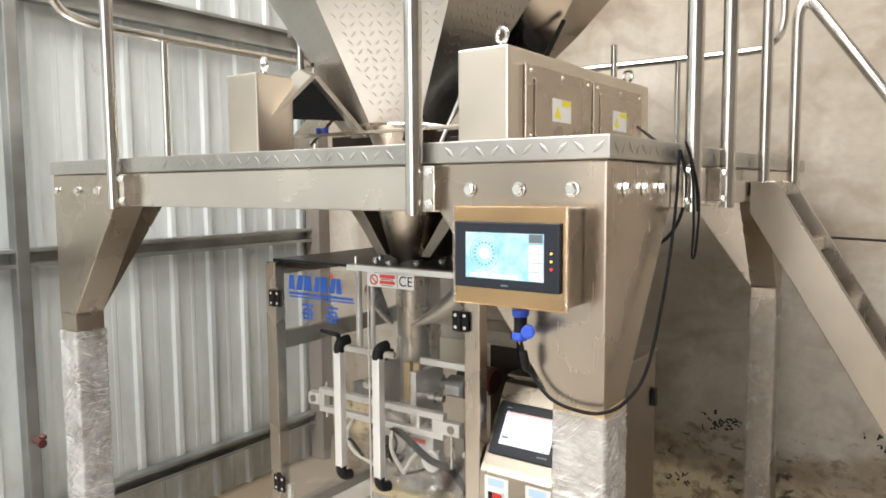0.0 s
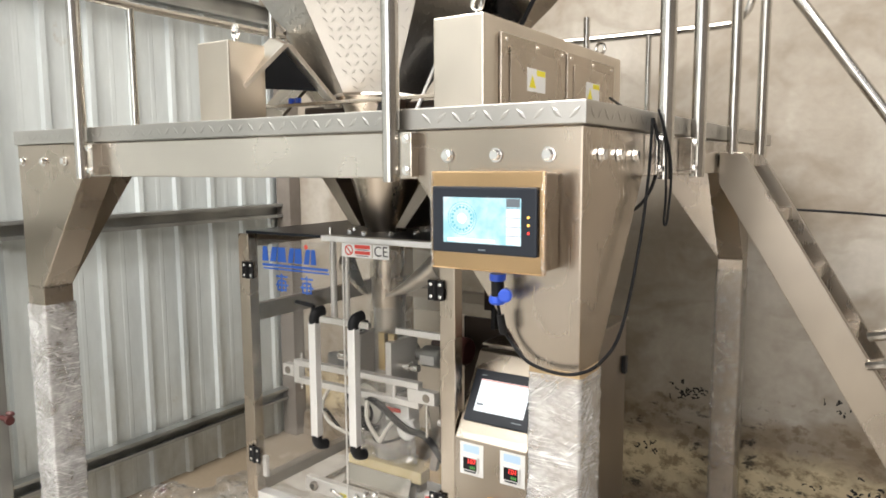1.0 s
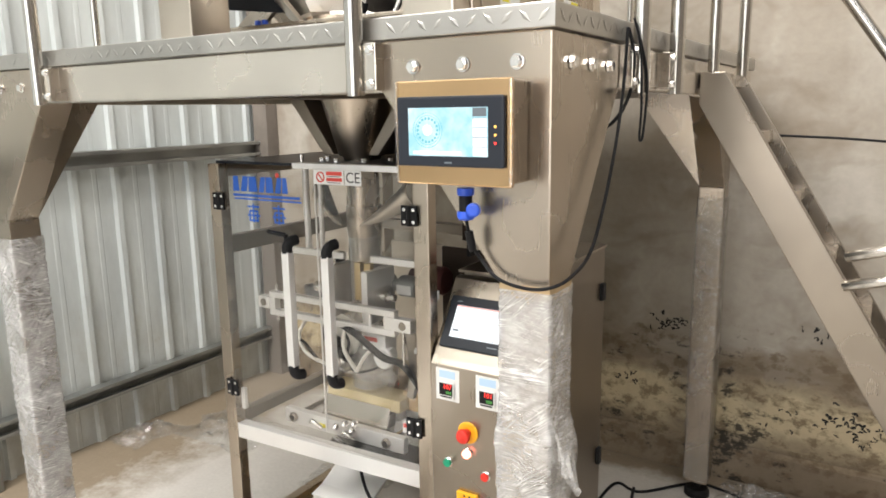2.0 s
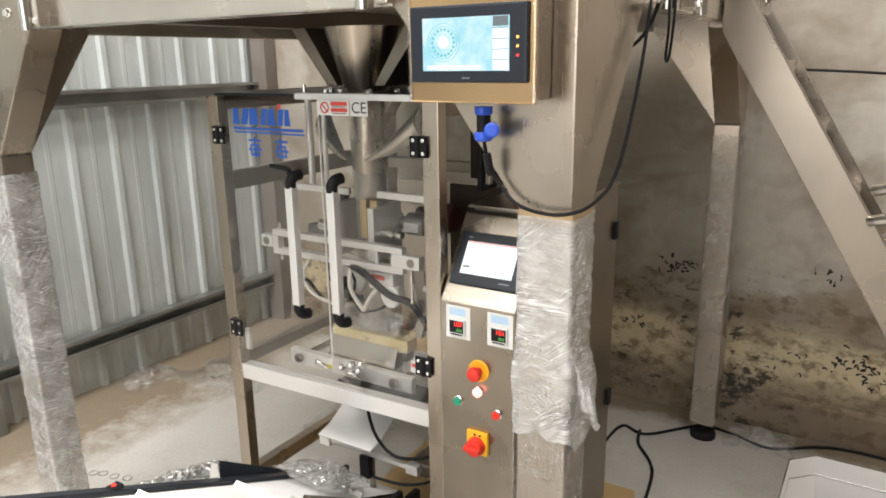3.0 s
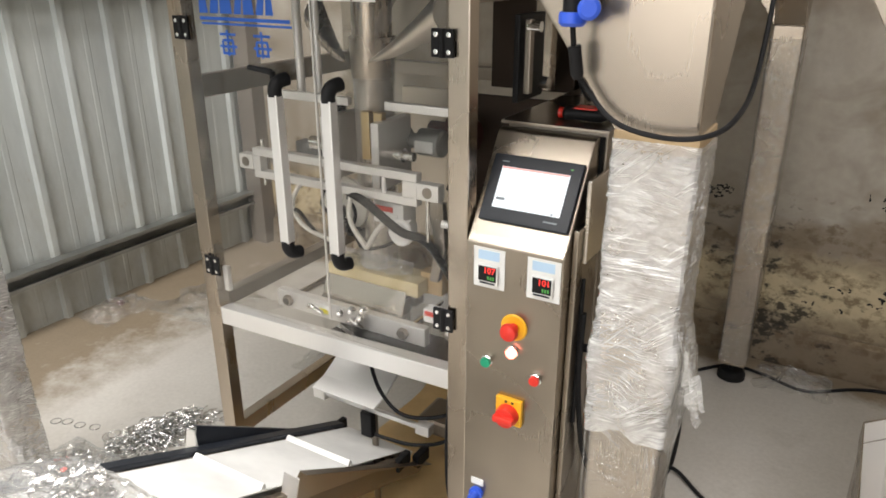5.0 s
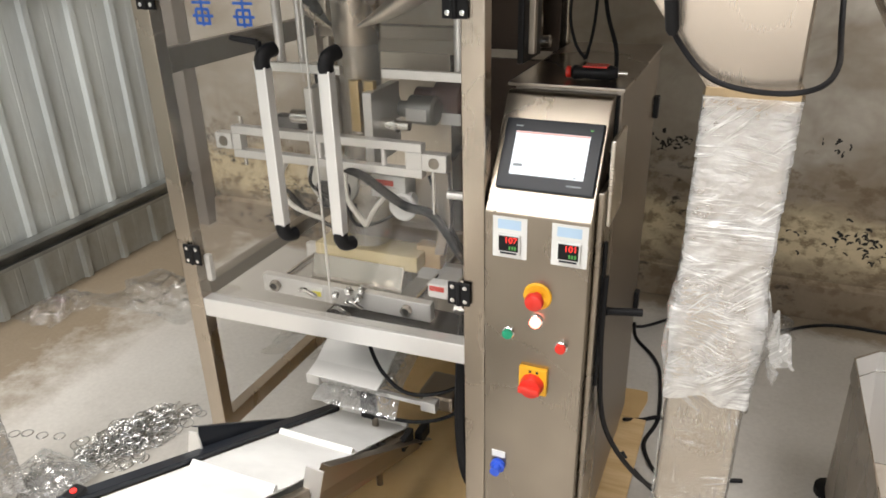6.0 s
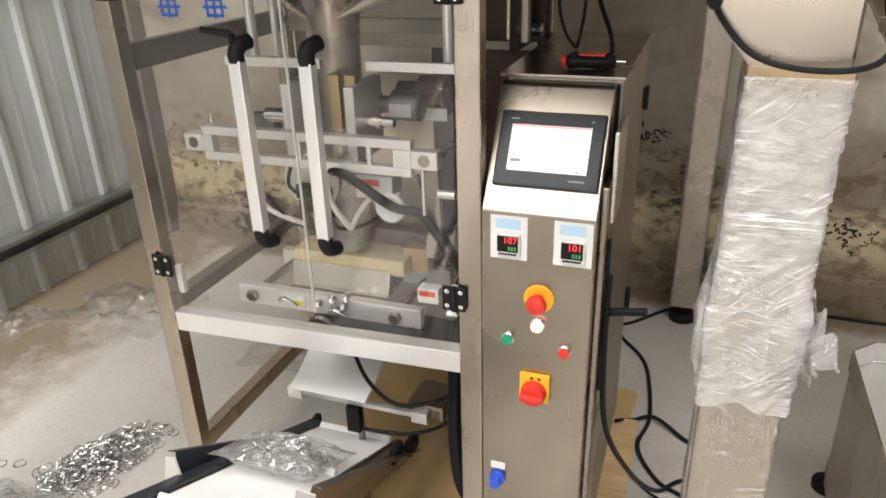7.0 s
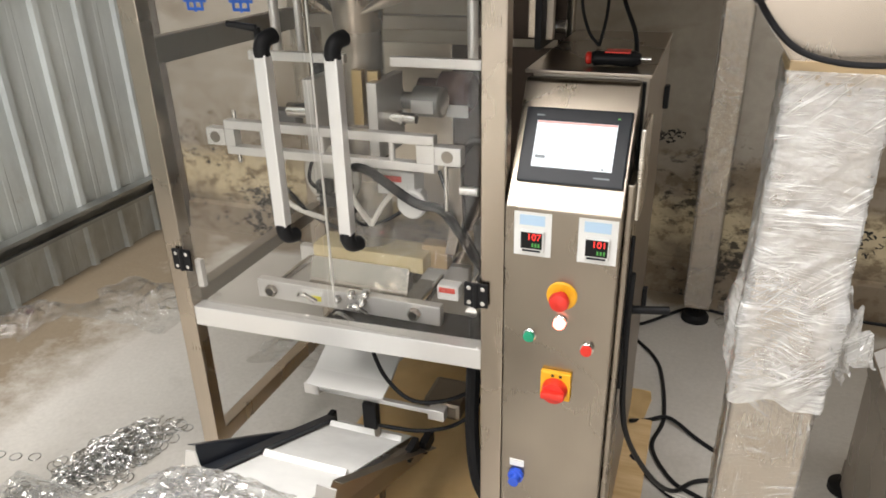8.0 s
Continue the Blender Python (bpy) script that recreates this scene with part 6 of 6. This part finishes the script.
# litter of plastic film on the floor
def litter(x, y, w, d, h, seed, label):
    bm = bmesh.new()
    n = 22
    g = []
    for i in range(n + 1):
        row = []
        for j in range(n + 1):
            u, v = 2 * i / n - 1, 2 * j / n - 1
            q = max(0.0, 1 - (u * u + v * v) * 0.7)
            f = abs(noise.noise(Vector((u * 2.5 + seed, v * 2.5, 0)))) + 0.5 * abs(noise.noise(Vector((u * 7, v * 7 + seed, 1))))
            e = 1 + 0.25 * noise.noise(Vector((u * 2, v * 2, seed)))
            row.append(bm.verts.new((x + u * w * e, y + v * d * e, 0.005 + h * q * f)))
        g.append(row)
    for i in range(n):
        for j in range(n):
            bm.faces.new((g[i][j], g[i + 1][j], g[i + 1][j + 1], g[i][j + 1])).smooth = True
    return solo("plastic_film_scrap", bm, WRAP_THIN, (x, y, 0), label, "plastic scrap")


litter(-2.46, 1.33, 0.27, 0.19, 0.085, 1.0, "crumpled clear plastic film on the dirty floor")
litter(-1.55, 1.25, 0.20, 0.16, 0.07, 4.0, "crumpled clear plastic film behind the machine")
litter(-2.85, 1.05, 0.12, 0.16, 0.08, 6.0, "crumpled clear plastic film by the sheet wall")
litter(0.12, 2.02, 0.14, 0.10, 0.10, 9.0, "crumpled clear plastic film at the foot of the wall")
solo("red_tap", turned(turned(bmesh.new(), (WX + 0.10, 0.30, 0.67), (1, 0, 0), [(0.012, 0), (0.012, 0.06), (0.02, 0.065), (0.02, 0.08)]), (WX + 0.165, 0.30, 0.67), (0, 0.3, 1), [(0.016, 0.02), (0.02, 0.03), (0.012, 0.04)]), MAROON, (WX + 0.1, 0.30, 0.67), "small red tap handle on the wall post", "tap")
solo("red_rag", bmesh_shift(turned(bmesh.new(), (0, 0, 0), (0, 0, 1), [(0.024, 0), (0.020, 0.006), (0.010, 0.012), (0.0, 0.013)], 7), (-2.90, 1.10, 0.003)), MAROON, (-2.9, 1.1, 0), "small dull red scrap on the floor by the wall", "scrap")


# black soot scribbles on the concrete wall
SOOT = mat("soot", (0.02, 0.018, 0.016), 0.9)


def soot(x, z, w, h, n, seed):
    rnd = random.Random(seed)
    bm = bmesh.new()
    cx, cz = x, z
    for i in range(int(2.6 * n)):
        if i % 7 == 0:
            cx, cz = x + rnd.gauss(0, w), z + rnd.gauss(0, h)
            way = rnd.choice((0.15, -0.1, 1.5, 0.9)) + rnd.gauss(0, 0.3)
        way += rnd.gauss(0, 0.55)
        cx, cz = cx + 0.0034 * math.cos(way), cz + 0.0034 * math.sin(way)
        r = abs(rnd.gauss(0.0008, 0.0022)) + 0.0009
        st, tw = rnd.uniform(0.9, 1.9), way
        pts = []
        for k in range(8):
            a = k * math.pi / 4
            q = r * rnd.uniform(0.5, 1.3)
            u, v = q * st * math.cos(a), q * math.sin(a)
            pts.append((cx + u * math.cos(tw) - v * math.sin(tw), cz + u * math.sin(tw) + v * math.cos(tw)))
        prism(bm, pts, "y", WY - 0.0015 - 0.0002 * (i % 5), WY + 0.001)
    return solo("soot_mark", bm, SOOT, (x, WY, z), "black soot smears on the concrete wall", "stain", "wall stains", "stuff")


soot(-0.33, 0.705, 0.05, 0.016, 46, 1)
soot(-0.31, 0.685, 0.035, 0.02, 20, 11)
soot(0.44, 0.36, 0.11, 0.035, 90, 2)
soot(0.50, 0.28, 0.03, 0.06, 26, 3)
soot(0.29, 0.745, 0.035, 0.03, 16, 4)
soot(-0.52, 0.41, 0.06, 0.018, 22, 5)
soot(0.20, 0.36, 0.07, 0.05, 14, 6)
soot(0.75, 0.62, 0.15, 0.04, 30, 7)


# ---- what moves ----
SPEED = 0.345 / math.cos(CA)
STEP = LOOP / NF


def bag_rows(drop, hang, y0):
    """Hang between the jaws, drop to the belt at a time, ride up."""
    rows = []
    for t, z, tilt in hang:
        rows.append((t, pose(-0.968, 0.645, z, tilt)))
    rows.append((drop + 0.15, pose(-0.968, 0.63, 0.46, 52)))
    rows.append((drop + 0.30, pose(-0.970, 0.58, 0.335, 10)))
    t = drop + 0.42
    yy = y0
    ca = -math.degrees(CA)
    while t < 8.0:
        y, z = along(max(yy, YT + 0.1), 0.044)
        rows.append((t, pose(-0.972, y, z, ca)))
        t += 0.25
        yy -= 0.345 * 0.25
    y, z = along(max(yy + 0.345 * (t - 8.0), YT + 0.1), 0.044)
    rows.append((8.0, pose(-0.972, y, z, ca)))
    return rows


def motions():
    for f, k in FLIGHTS:
        rows = []
        for i in range(81):
            t = i * 0.1
            s0 = (YE - 0.468) / math.cos(CA) + SPEED * (t - 4.7) + k * STEP
            p, a = loop(s0)
            rows.append((t, pose(0, p.y, p.z, math.degrees(a) - math.degrees(CA))))
        walk(f, rows)
    walk(BAG_A, bag_rows(2.05, [(0.0, 0.735, 84), (1.5, 0.715, 86), (2.05, 0.66, 84)], 0.545))
    walk(BAG_B, bag_rows(5.78, [(0.0, 0.95, 88), (2.2, 0.95, 88), (2.9, 0.76, 86), (4.5, 0.73, 86), (5.78, 0.60, 84)], 0.53))


motions()
